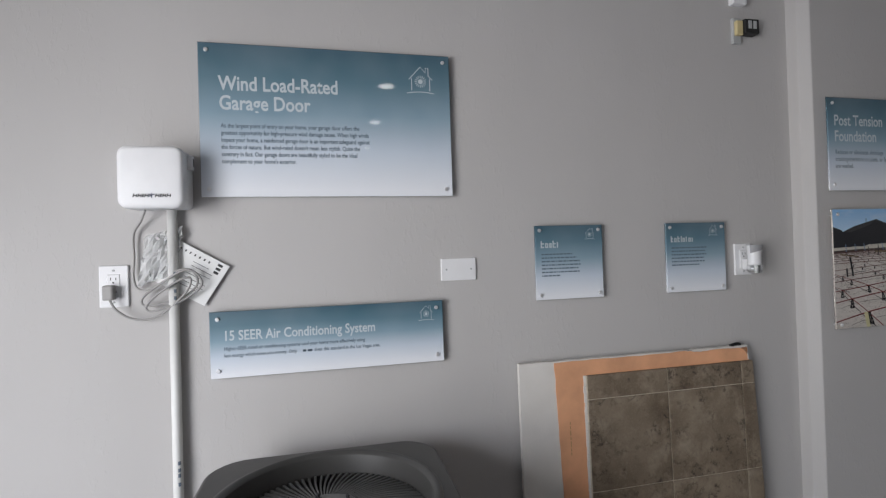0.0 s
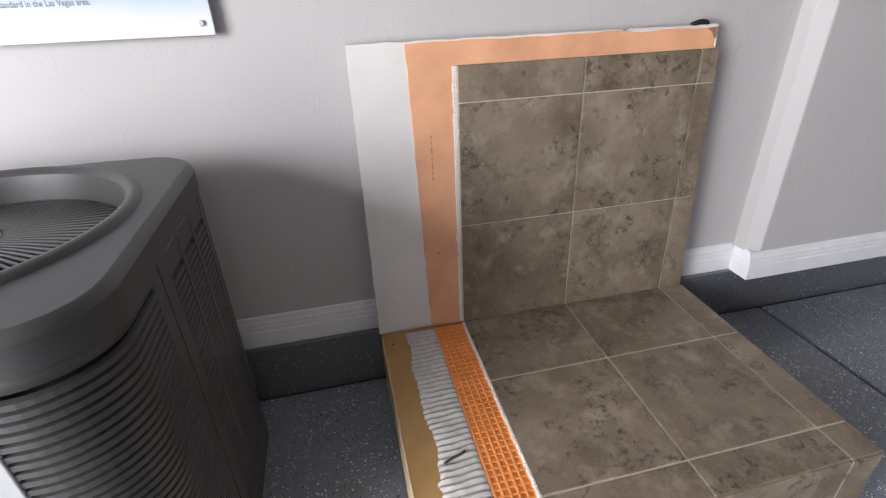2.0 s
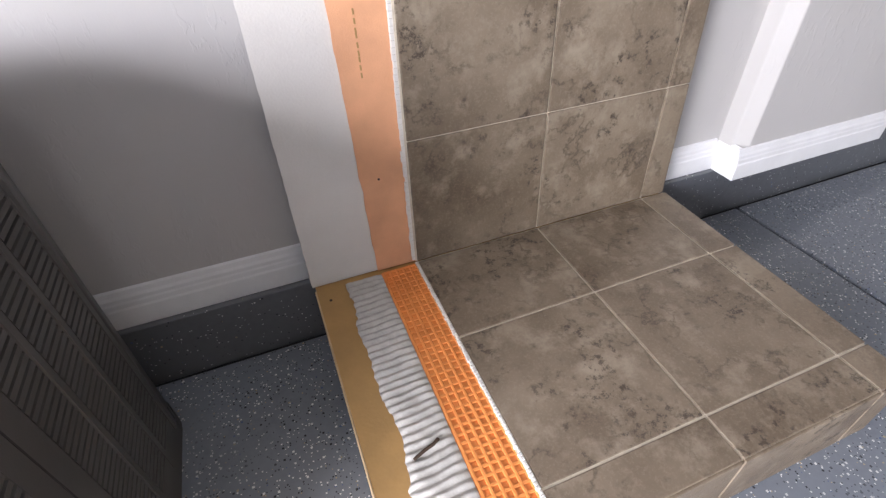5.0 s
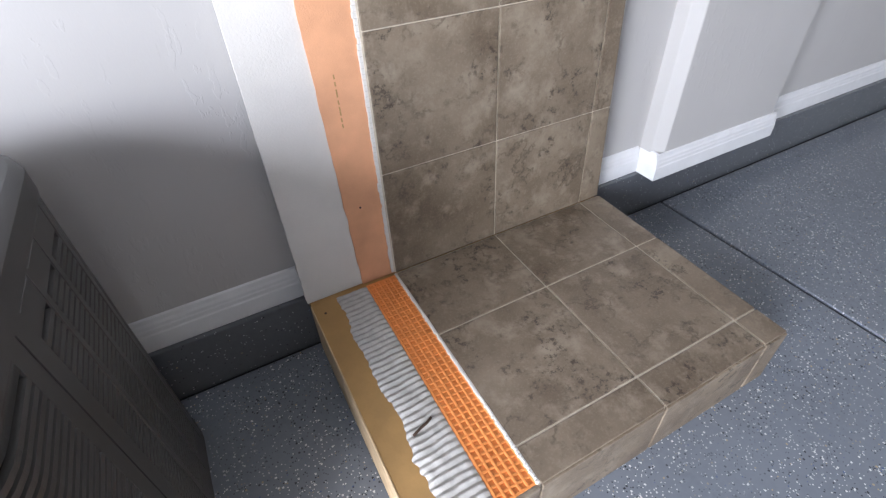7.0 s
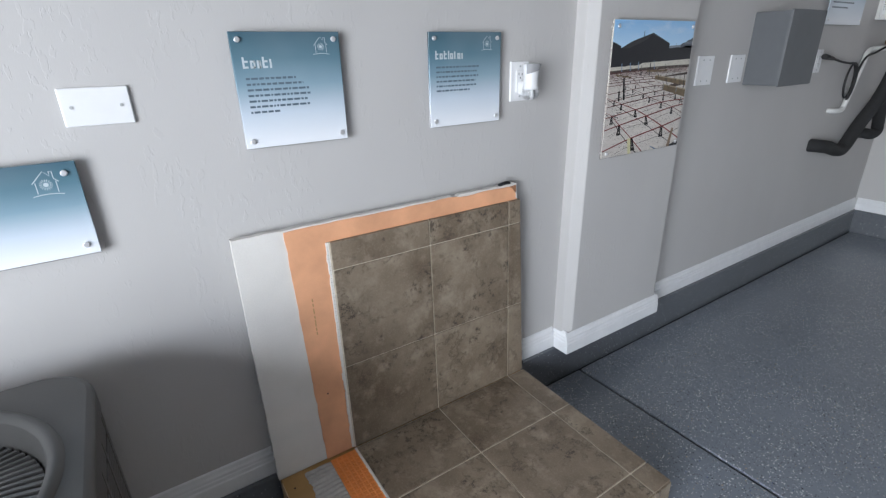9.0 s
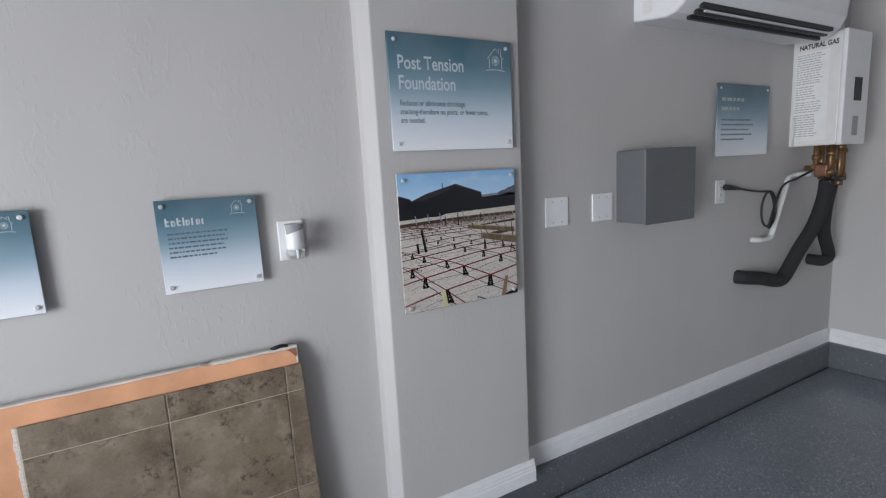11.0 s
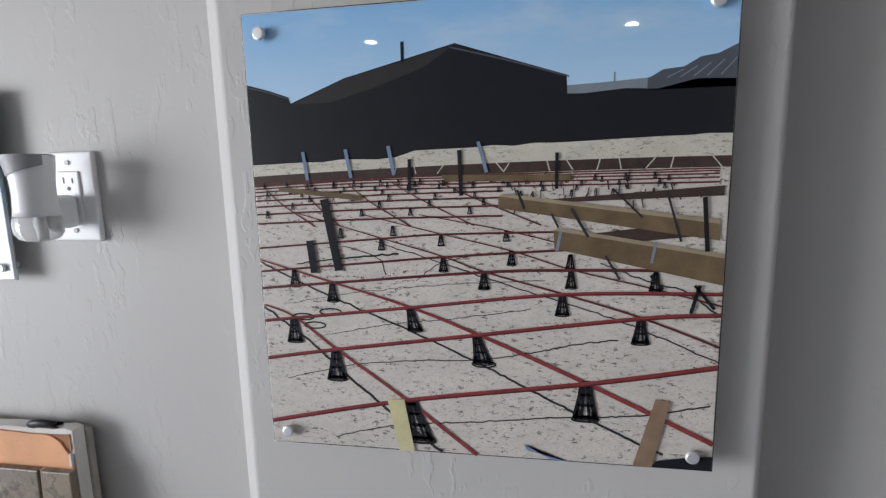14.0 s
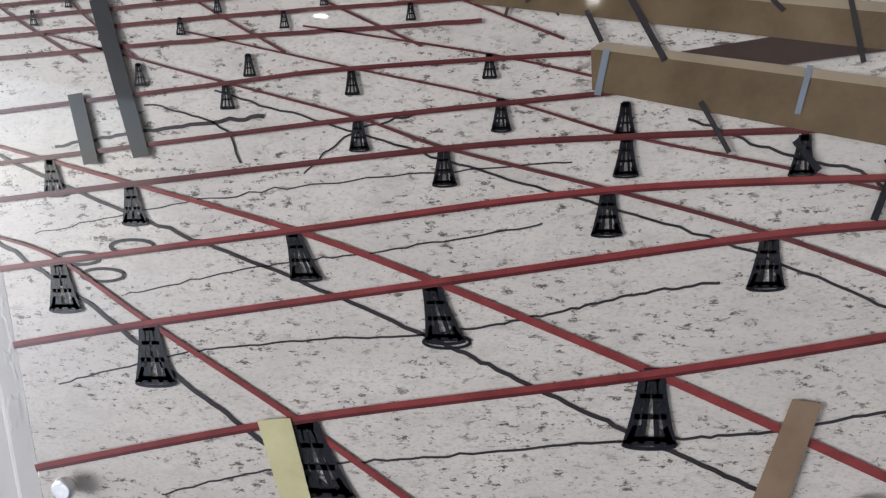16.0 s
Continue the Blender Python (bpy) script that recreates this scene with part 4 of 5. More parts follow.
P_STAKE = print_mat("pale_stake_print", (0.56, 0.52, 0.30), 0.15, 50)
P_STAKE2 = print_mat("brown_stake_print", (0.24, 0.165, 0.11), 0.2, 50)
P_BLUE = print_mat("blue_sleeve_print", (0.17, 0.24, 0.36), 0.15)

photo = thing("photo_panel", (PX + PW / 2, PY, PZ), "acrylic photo of a slab foundation with red cables before pouring", "photo")
part("panel", box(PX, PX + PW, PY, PY + 0.006, PZ, PZ + PH, 0.0008, 1), P_SAND, photo)
part("clear_edge", box(PX - 0.0014, PX + PW + 0.0014, PY + 0.0015, PY + 0.0045, PZ - 0.0014, PZ + PH + 0.0014), M_CLEAR, photo, "clear acrylic edge")
for px in (PX + 0.020, PX + PW - 0.020):
    for pz in (PZ + 0.016, PZ + PH - 0.020):
        st = rod((px, PY - 0.0075, pz), (px, PY - 0.0026, pz), 0.0066, seg=18, bevel=0.0018)
        rod((px, PY + 0.006, pz), (px, PILLAR_Y + 0.001, pz), 0.005, seg=12, bm=st)
        part("standoff", st, M_CHROME, photo)


def at(u, v):
    return (PX + PW * min(max(u, 0.001), 0.999), PZ + PH * min(max(v, 0.001), 0.999))


def spread(points, count=14):
    """A smooth chain through a few (u, v) points, cut at the picture's edges."""
    out = []
    for i in range(len(points) - 1):
        a, b_, c, d = points[max(i - 1, 0)], points[i], points[i + 1], points[min(i + 2, len(points) - 1)]
        for k in range(count):
            t = k / count
            q = [0.5 * (2 * b_[j] + (c[j] - a[j]) * t + (2 * a[j] - 5 * b_[j] + 4 * c[j] - d[j]) * t * t + (3 * b_[j] - a[j] - 3 * c[j] + d[j]) * t ** 3) for j in (0, 1)]
            out.append(q)
    out.append(points[-1])
    return [at(*q) for q in out if -0.0005 <= q[0] <= 1.0005 and -0.0005 <= q[1] <= 1.0005]


LAYER = [PY - 0.00015 * k for k in range(1, 15)]


def shape(name, pts, layer, material, label=""):
    part(name, flat_shape([at(*p) for p in pts], LAYER[layer]), material, photo, label)


def band(name, top, low, layer, material, label=""):
    """A printed band between a top profile and a base line that share their u values."""
    own = bmesh.new()
    T, B = [], []
    for (u, v), w in zip(top, low):
        (x, z), (_, z2) = at(u, v), at(u, w)
        T.append(own.verts.new((x, LAYER[layer], z)))
        B.append(own.verts.new((x, LAYER[layer], z2)))
    for i in range(len(T) - 1):
        own.faces.new((B[i], B[i + 1], T[i + 1], T[i]))
    part(name, own, material, photo, label)


def line(name, pts, width, layer, material, width_end=None, rough=0.0):
    chain = spread(pts)
    if len(chain) < 2:
        return
    if rough:
        chain = [(x + rough * noise.noise((x * 160, z * 160, 2)), z + rough * noise.noise((x * 160, z * 160, 9))) for x, z in chain]
    part(name, stroke(chain, width, LAYER[layer], width_end=width_end), material, photo)


shape("sky", ((0, 0.76), (1, 0.76), (1, 1), (0, 1)), 0, P_SKY, "pale blue printed sky")
top = ((0.63, 0.812), (0.69, 0.817), (0.77, 0.820), (0.84, 0.824), (0.88, 0.836), (0.92, 0.838), (0.95, 0.858), (1, 0.86))
band("far_hill", top, [0.74] * len(top), 1, P_HILL, "far grey hill")
top = ((0, 0.852), (0.05, 0.838), (0.095, 0.822), (0.101, 0.808), (0.225, 0.855), (0.464, 0.912), (0.575, 0.875), (0.687, 0.838), (0.689, 0.801), (0.72, 0.800), (0.80, 0.806), (0.86, 0.802), (0.93, 0.818), (1, 0.815))
band("house_silhouette", top, [0.66 + 0.03 * u for u, _ in top], 2, P_DARK, "black house silhouette")
shape("roof", ((0.105, 0.806), (0.228, 0.8535), (0.462, 0.909), (0.40, 0.868), (0.30, 0.835), (0.19, 0.806)), 3, P_ROOF, "dim roof slope")
band("near_roof", ((0.84, 0.822), (0.868, 0.838), (0.905, 0.841), (0.935, 0.858), (0.965, 0.862), (1, 0.878)), [0.80] * 6, 2, P_ROOF2, "grey tiled roofs")
for k in range(5):
    line("roof_course", ((0.875 + 0.024 * k, 0.822), (0.905 + 0.024 * k, 0.836 + 0.005 * k)), 0.0009, 3, P_HILL)
line("eave", ((0.452, 0.905), (0.575, 0.871), (0.692, 0.834)), 0.0013, 3, P_ROOF2)
line("eave", ((0, 0.847), (0.05, 0.834), (0.098, 0.818)), 0.0011, 3, P_ROOF2)
shape("chimney_pipe", ((0.351, 0.88), (0.357, 0.88), (0.357, 0.922), (0.351, 0.922)), 3, P_DARK)
shape("far_pipe", ((0.777, 0.81), (0.780, 0.81), (0.780, 0.838), (0.777, 0.838)), 2, P_HILL)
bank_top = [(u / 24, 0.676 + 0.026 * (u / 24) + (0.012 if u > 8 else 0.0) + 0.004 * noise.noise((u * 0.9, 1, 3))) for u in range(25)]
band("sand_bank", bank_top, [0.640 + 0.04 * u - 0.025 * u * u for u, _ in bank_top], 3, P_BANK, "pale sand bank")
for a, c in ((0.0, 0.33), (0.33, 0.66), (0.66, 1.0)):
    bow = [(a + (c - a) * k / 8, 0.640 + 0.045 * (a + (c - a) * k / 8) - 0.025 * (a + (c - a) * k / 8) ** 2) for k in range(9)]
    band("form_board", [(u, v + 0.010) for u, v in bow], [v - 0.012 for u, v in bow], 4, P_WOODDARK, "dark red form board")

# cables: rows across and rows running away, near ones thick and red
ROWS_ACROSS = (
    ((0, 0.058), (0.337, 0.128), (0.737, 0.188), (1, 0.237)),
    ((0, 0.219), (0.173, 0.246), (0.501, 0.291), (0.845, 0.338), (1, 0.349)),
    ((0, 0.312), (0.352, 0.351), (0.685, 0.387), (1, 0.393)),
    ((0, 0.391), (0.173, 0.406), (0.519, 0.434), (0.702, 0.440), (1, 0.441)),
    ((0, 0.431), (0.25, 0.452), (0.431, 0.467), (0.70, 0.484)),
    ((0, 0.486), (0.293, 0.508), (0.427, 0.517), (0.70, 0.522)),
)
ROWS_AWAY = (
    ((0.0, 0.458), (0.173, 0.406), (0.352, 0.351), (0.505, 0.291), (0.737, 0.188), (1.0, 0.062)),
    ((0.0, 0.350), (0.074, 0.322), (0.173, 0.246), (0.337, 0.128), (0.500, 0.0)),
    ((0.10, 0.566), (0.293, 0.508), (0.431, 0.467), (0.519, 0.434), (0.685, 0.387), (0.845, 0.338), (1.0, 0.278)),
    ((0.25, 0.562), (0.427, 0.517), (0.578, 0.480), (0.702, 0.440), (0.85, 0.405), (1.0, 0.366)),
    ((0.38, 0.560), (0.567, 0.524), (0.70, 0.49)),
)
for k, r in enumerate(ROWS_ACROSS):
    w = (0.0062, 0.0050, 0.0042, 0.0034, 0.0027, 0.0023)[k]
    line("cable", r, w * 0.46, 8, P_RED if k < 3 else P_RED2, w * 0.58)
    line("cable_underside", [(u, v - (0.0042, 0.0036, 0.0030, 0.0025, 0.0020, 0.0018)[k]) for u, v in r], w * 0.50, 7, P_REDDARK, w * 0.56)
for k, r in enumerate(ROWS_AWAY):
    line("cable", r, (0.0013, 0.0013, 0.0008, 0.0008, 0.0008)[k], 5, P_RED if k < 2 else P_RED2, (0.0050, 0.0042, 0.0024, 0.0017, 0.0013)[k])
FAR = [0.515 + 0.120 * (1 - 0.80 ** k) / (1 - 0.80 ** 10) for k in range(1, 10)]
for k, v in enumerate(FAR):
    end = 0.56 if v < 0.60 else 0.98
    line("cable", ((0, v), (0.3, v + 0.010), (end, v + 0.014)), 0.0020 - 0.0001 * k, 5, P_RED2, rough=0.0004)
for u0, u1 in ((0.02, 0.0), (0.12, 0.06), (0.22, 0.22), (0.32, 0.36), (0.42, 0.50)):
    line("cable", ((u0, 0.632), ((u0 + u1) / 2 + 0.05, 0.59), (u1 + 0.14, 0.535)), 0.0008, 4, P_RED2, 0.0013)
# cast shadows of the cables on the sand, printed as dark lines
for pts, w in (
    (((0.0, 0.452), (0.16, 0.375), (0.34, 0.30), (0.50, 0.226), (0.62, 0.165), (0.75, 0.10), (0.90, 0.030)), 0.0034),
    (((0.0, 0.345), (0.10, 0.27), (0.20, 0.178), (0.31, 0.085), (0.42, -0.0)), 0.0042),
    (((0.05, 0.168), (0.20, 0.205), (0.33, 0.222), (0.50, 0.231), (0.62, 0.252), (0.72, 0.275), (0.80, 0.288)), 0.0018),
    (((0.16, 0.022), (0.31, 0.062), (0.50, 0.082), (0.70, 0.105), (0.84, 0.117), (0.99, 0.148)), 0.0022),
    (((0.15, 0.278), (0.30, 0.308), (0.45, 0.325), (0.62, 0.352)), 0.0012),
    (((0.05, 0.352), (0.25, 0.385), (0.45, 0.405), (0.65, 0.415)), 0.0010),
    (((0.28, 0.50), (0.42, 0.455), (0.60, 0.395), (0.80, 0.330), (1.0, 0.245)), 0.0018),
    (((0.20, 0.49), (0.28, 0.465), (0.30, 0.425)), 0.0016),
    (((0.37, 0.41), (0.42, 0.45), (0.50, 0.47)), 0.0014),
    (((0.09, 0.448), (0.20, 0.462), (0.33, 0.472)), 0.0026),
    (((0.76, 0.455), (0.86, 0.415), (0.93, 0.395), (0.99, 0.35)), 0.0022),
):
    line("printed_cable_shadow", pts, w * 0.50, 1, P_SHADE, w * 0.78, rough=0.0016)
for u, v in ((0.098, 0.322), (0.125, 0.302), (0.517, 0.222), (0.165, 0.335)):
    line("wire_loop", [(u + 0.026 * math.cos(a * math.pi / 6), v + 0.0075 * math.sin(a * math.pi / 6)) for a in range(13)], 0.0016, 2, P_BLACK)


def chair(u, v, lean=0.0, into=None):
    """A printed rebar chair: a dark open cone below a cable crossing."""
    h = 0.012 + 0.074 * max(0.0, (0.62 - v) / 0.43) ** 1.25
    g, y = bmesh.new() if into is None else into, LAYER[6]
    X, Z = at(u, v)
    H, W = h * PH, h * PH * 0.56
    L = lean * H
    px = lambda s, t: (X + s * W / 2 * (0.34 + 0.66 * t ** 1.4) + L * t, Z - H * t)
    w = H * 0.07
    for q in (-1, -0.36, 0.36, 1):
        stroke([px(q, t) for t in (0, 0.35, 0.7, 1)], w * (1.7 if abs(q) == 1 else 1.05), y, g)
    for t, k in ((0.05, 2.6), (0.34, 0.9), (0.62, 1.1), (0.96, 1.9)):
        stroke([px(q, t) for q in (-1.05, -0.4, 0.4, 1.05)], w * k, y, g)
    if h > 0.03:
        flat_shape([px(q, t) for q, t in ((-1, 0.74), (-0.5, 0.74), (-0.5, 0.96), (-1.1, 0.96))], y, g)
        flat_shape([px(q, t) for q, t in ((1.1, 0.96), (0.6, 0.96), (0.6, 0.80), (1, 0.74))], y, g)
        stroke([px(1.2 * math.cos(q * math.pi / 8), 1.0 + 0.07 * math.sin(q * math.pi / 8)) for q in range(-8, 9)], w * 0.8, y, g)
    if into is None:
        part("rebar_chair", g, P_BLACK, photo)


NEAR = ((0.737, 0.190), (0.348, 0.128), (0.845, 0.338), (0.501, 0.290), (0.352, 0.350), (0.173, 0.246), (0.685, 0.387), (0.173, 0.405),
        (0.519, 0.434), (0.074, 0.321), (0.083, 0.434), (0.431, 0.467), (0.567, 0.524), (0.578, 0.480), (0.702, 0.438), (0.293, 0.507),
        (0.427, 0.515), (0.87, 0.435), (0.20, 0.531), (0.32, 0.535), (0.70, 0.472))
for u, v in NEAR:
    chair(u, v, 0.22 if (u, v) in ((0.501, 0.290), (0.352, 0.350), (0.348, 0.128)) else 0.0)
far_chairs = bmesh.new()
for k, v in enumerate(FAR[1:8]):
    step = 0.115 - 0.011 * k
    u = 0.03 + 0.05 * (k % 3)
    while u < (0.55 if v < 0.59 else 0.9):
        chair(u + 0.02 * noise.noise((u * 9, k, 4)), v + 0.008 + 0.012 * u * (1 - 0.4 * u), 0.0, far_chairs)
        u += step * (0.9 + 0.25 * random.random())

sticks = bmesh.new()
for k in range(46):
    u, v = random.uniform(0.58, 0.99), random.uniform(0.555, 0.632)
    tall, tip = random.uniform(0.006, 0.026), random.uniform(-0.006, 0.006)
    stroke((at(u, v), at(u + tip, v + tall)), random.uniform(0.0007, 0.0016), LAYER[7], sticks)
tagged(part("far_rods", sticks, P_WOODDARK, photo, "dark rods far off on the site"), kind="stuff")
tagged(part("far_rebar_chair", far_chairs, P_BLACK, photo, "tiny far rebar chairs"), kind="stuff")

# lumber, stakes and posts in the photograph
shape("dark_plank", ((0.70, 0.512), (0.955, 0.542), (0.955, 0.512), (0.80, 0.497)), 8, P_WOODDARK)
shape("dark_plank", ((0.64, 0.588), (0.99, 0.612), (0.99, 0.592), (0.648, 0.582)), 8, P_WOODDARK)
for pts in (((0.551, 0.597), (0.985, 0.538), (0.987, 0.502), (0.551, 0.572)), ((0.665, 0.524), (0.998, 0.468), (0.998, 0.410), (0.667, 0.485))):
    shape("plank", pts, 9, P_WOOD, "tan form plank")
    (a, b_), (c, d) = pts[0], pts[1]
    shape("plank_edge", ((a, b_), (a + 0.01, b_ + 0.006), (c, d + 0.007), (c, d - 0.002)), 10, P_WOODTOP)
shape("plank", ((0.06, 0.626), (0.255, 0.604), (0.252, 0.592), (0.06, 0.616)), 9, P_WOOD)
shape("plank", ((0.43, 0.645), (0.70, 0.640), (0.70, 0.628), (0.44, 0.630)), 9, P_WOOD)
for (u0, v0), (u1, v1), w, mt in (((0.166, 0.597), (0.192, 0.434), 0.0088, P_BLACK), ((0.126, 0.503), (0.133, 0.428), 0.0080, P_BLACK), ((0.363, 0.680), (0.361, 0.611), 0.0034, P_BLACK),
                                  ((0.470, 0.696), (0.473, 0.600), 0.0038, P_BLACK), ((0.670, 0.685), (0.670, 0.611), 0.0030, P_BLACK), ((0.123, 0.702), (0.130, 0.640), 0.0034, P_BLUE),
                                  ((0.221, 0.705), (0.231, 0.643), 0.0036, P_BLUE), ((0.317, 0.709), (0.328, 0.647), 0.0036, P_BLUE), ((0.510, 0.712), (0.527, 0.648), 0.0032, P_BLUE),
                                  ((0.680, 0.523), (0.672, 0.480), 0.0030, P_HILL), ((0.868, 0.50), (0.860, 0.455), 0.0026, P_HILL), ((0.955, 0.59), (0.965, 0.48), 0.0040, P_BLACK),
                                  ((0.885, 0.60), (0.915, 0.50), 0.0022, P_SHADE), ((0.78, 0.61), (0.84, 0.55), 0.0020, P_SHADE), ((0.59, 0.61), (0.605, 0.57), 0.0024, P_SHADE),
                                  ((0.70, 0.57), (0.735, 0.51), 0.0028, P_SHADE), ((0.66, 0.56), (0.675, 0.53), 0.0022, P_SHADE), ((0.77, 0.47), (0.80, 0.42), 0.0022, P_SHADE),
                                  ((0.955, 0.41), (0.94, 0.35), 0.0034, P_BLACK), ((0.945, 0.41), (0.985, 0.36), 0.0030, P_BLACK), ((0.86, 0.43), (0.885, 0.40), 0.0030, P_BLACK)):
    line("post", ((u0, v0), (u1, v1)), w, 11, mt)
for k in range(20):
    u = 0.30 + 0.035 * k
    line("tie_wire", ((u, 0.664 + 0.006 * (k % 3)), (u + 0.012 * ((k % 4) - 1.5), 0.648)), 0.0011, 6, P_BANK if k % 3 else P_SHADE)
shape("stake", ((0.293, 0.126), (0.333, 0.130), (0.354, 0.0), (0.317, 0.0)), 12, P_STAKE, "pale yellow wooden stake")
shape("stake", ((0.880, 0.160), (0.910, 0.155), (0.878, 0.0), (0.838, 0.0)), 12, P_STAKE2, "brown wooden stake")
shape("blue_strip", ((0.606, 0.036), (0.612, 0.022), (0.70, 0.001), (0.665, 0.002)), 9, P_BLUE)
shape("dark_corner", ((0.87, 0.0), (0.89, 0.018), (0.955, 0.030), (0.999, 0.035), (0.999, 0.0)), 9, P_DARK)

# ---- sprinkler timer with its conduit, cord and papers ----
TX0, TX1, TZ0, TZ1, TY = -0.556, -0.392, 1.444, 1.614, 1.512
timer = thing("sprinkler_timer", ((TX0 + TX1) / 2, WALL_Y, TZ0), "white plastic sprinkler timer box with rounded door", "timer box")
part("body", box(TX0 + 0.004, TX1 - 0.002, TY + 0.035, WALL_Y + 0.001, TZ0 + 0.003, TZ1 - 0.003, 0.016, 4), M_PLASTIC, timer)
door = prism(rounded(TX0, TX1, TZ0, TZ1, 0.026), "y", TY, TY + 0.038)
bmesh.ops.bevel(door, geom=[e for e in door.edges if all(abs(v.co.y - TY) < 1e-5 for v in e.verts)], offset=0.012, segments=4, profile=0.5, affect="EDGES")
for f in door.faces:
    f.smooth = True
door_ob = part("door", door, M_PLASTIC, timer, "rounded white door")
logo = bmesh.new()
for a, w in ((-0.516, 0.010), (-0.5045, 0.009), (-0.494, 0.004), (-0.488, 0.010), (-0.462, 0.010), (-0.4505, 0.004), (-0.4445, 0.009), (-0.434, 0.010)):
    stroke(((a, 1.4735), (a + 0.003, 1.4835)), 0.0028, TY - 0.0005, logo)
    stroke(((a + 0.002, 1.4785), (a + w, 1.4785)), 0.0028, TY - 0.0005, logo)
    stroke(((a + w - 0.002, 1.4735), (a + w, 1.4825)), 0.0024, TY - 0.0005, logo)
part("logo_blocks", logo, M_BLACK, door_ob, "small black logo as plain shapes")
bird = bmesh.new()
for q in (30, 90, 150, 210, 270):
    stroke(((-0.471, 1.479), (-0.471 + 0.009 * math.cos(radians(q)), 1.479 + 0.007 * math.sin(radians(q)))), 0.003, TY - 0.0006, bird)
part("logo_mark", bird, M_INK, door_ob)
latch = box(TX1 - 0.003, TX1 + 0.012, 1.560, 1.578, 1.555, 1.598, 0.003, 2)
part("latch", latch, M_PLASTIC, timer)
part("latch_slot", box(TX1 + 0.0115, TX1 + 0.0128, 1.565, 1.572, 1.566, 1.588), M_BLACK, timer)

pipe = thing("conduit", (-0.452, 1.602, 0.0), "white plastic conduit running down the wall", "conduit")
part("pipe", rod((-0.449, 1.603, 1.452), (-0.452, 1.603, 0.0), 0.0135, seg=24), M_PVC, pipe)
marks = bmesh.new()
for z in (0.66, 0.685, 0.70, 0.72, 1.19, 1.21, 1.235, 1.26):
    x = -0.452 + 0.003 * z / 1.45
    box(x + 0.004, x + 0.010, 1.5888, 1.596, z, z + 0.010, bm=marks)
part("printed_marks", marks, M_INK, pipe, "black printing on the conduit")

plug = thing("power_cord", (-0.61, 1.58, 1.12), "grey power cord bundled behind the conduit and plugged in", "cord")
part("plug", box(-0.628, -0.600, 1.588, 1.6145, 1.196, 1.238, 0.005, 2), M_CORD, plug)
part("cable", tube([(-0.512, 1.585, 1.447), (-0.530, 1.600, 1.415), (-0.552, 1.610, 1.38), (-0.553, 1.612, 1.31), (-0.556, 1.612, 1.26), (-0.545, 1.608, 1.226), (-0.515, 1.602, 1.222), (-0.47, 1.598, 1.245), (-0.43, 1.590, 1.275), (-0.395, 1.592, 1.27), (-0.385, 1.598, 1.235), (-0.41, 1.598, 1.205), (-0.46, 1.598, 1.185), (-0.52, 1.600, 1.175), (-0.532, 1.602, 1.195), (-0.50, 1.600, 1.225), (-0.44, 1.583, 1.262), (-0.405, 1.583, 1.275), (-0.378, 1.588, 1.255), (-0.375, 1.592, 1.225), (-0.42, 1.593, 1.19), (-0.48, 1.595, 1.165), (-0.512, 1.598, 1.160), (-0.52, 1.598, 1.175), (-0.49, 1.586, 1.205), (-0.43, 1.580, 1.245), (-0.40, 1.584, 1.25), (-0.41, 1.586, 1.215), (-0.46, 1.594, 1.165), (-0.51, 1.600, 1.138), (-0.56, 1.602, 1.142), (-0.595, 1.596, 1.168), (-0.613, 1.598, 1.200)], 0.0032, 8, 6), M_CORD, plug)

paper = thing("instruction_sheet", (-0.41, 1.612, 1.17), "white folded instruction sheet hanging behind the conduit", "paper")
sheet = bmesh.new()
pts = [(-0.437, 1.362), (-0.300, 1.279), (-0.372, 1.166), (-0.509, 1.249)]
prism(pts, "y", 1.6125, 1.6145, bm=sheet)
part("sheet", sheet, M_PAPER, paper)
ink = bmesh.new()
for k in range(7):
    f = 0.26 + 0.09 * k
    a = [pts[0][j] + (pts[3][j] - pts[0][j]) * f + (pts[1][j] - pts[0][j]) * 0.42 for j in (0, 1)]
    c = [a[j] + (pts[1][j] - pts[0][j]) * (0.40 if k % 3 else 0.3) for j in (0, 1)]
    stroke((a, c), 0.0014, 1.6120, ink)
for k in range(3):
    a = [pts[1][j] + (pts[2][j] - pts[1][j]) * (0.08 + 0.09 * k) + (pts[0][j] - pts[1][j]) * 0.10 for j in (0, 1)]
    stroke((a, [a[j] + (pts[0][j] - pts[1][j]) * 0.09 for j in (0, 1)]), 0.0075, 1.6118, ink)
for k in range(7):
    a = [pts[0][j] + (pts[1][j] - pts[0][j]) * (0.12 + 0.09 * k) + (pts[3][j] - pts[0][j]) * 0.10 for j in (0, 1)]
    stroke((a, [a[j] + (pts[3][j] - pts[0][j]) * 0.05 for j in (0, 1)]), 0.0042, 1.6118, ink)
part("print", ink, M_BLACK, paper, "dark printing")

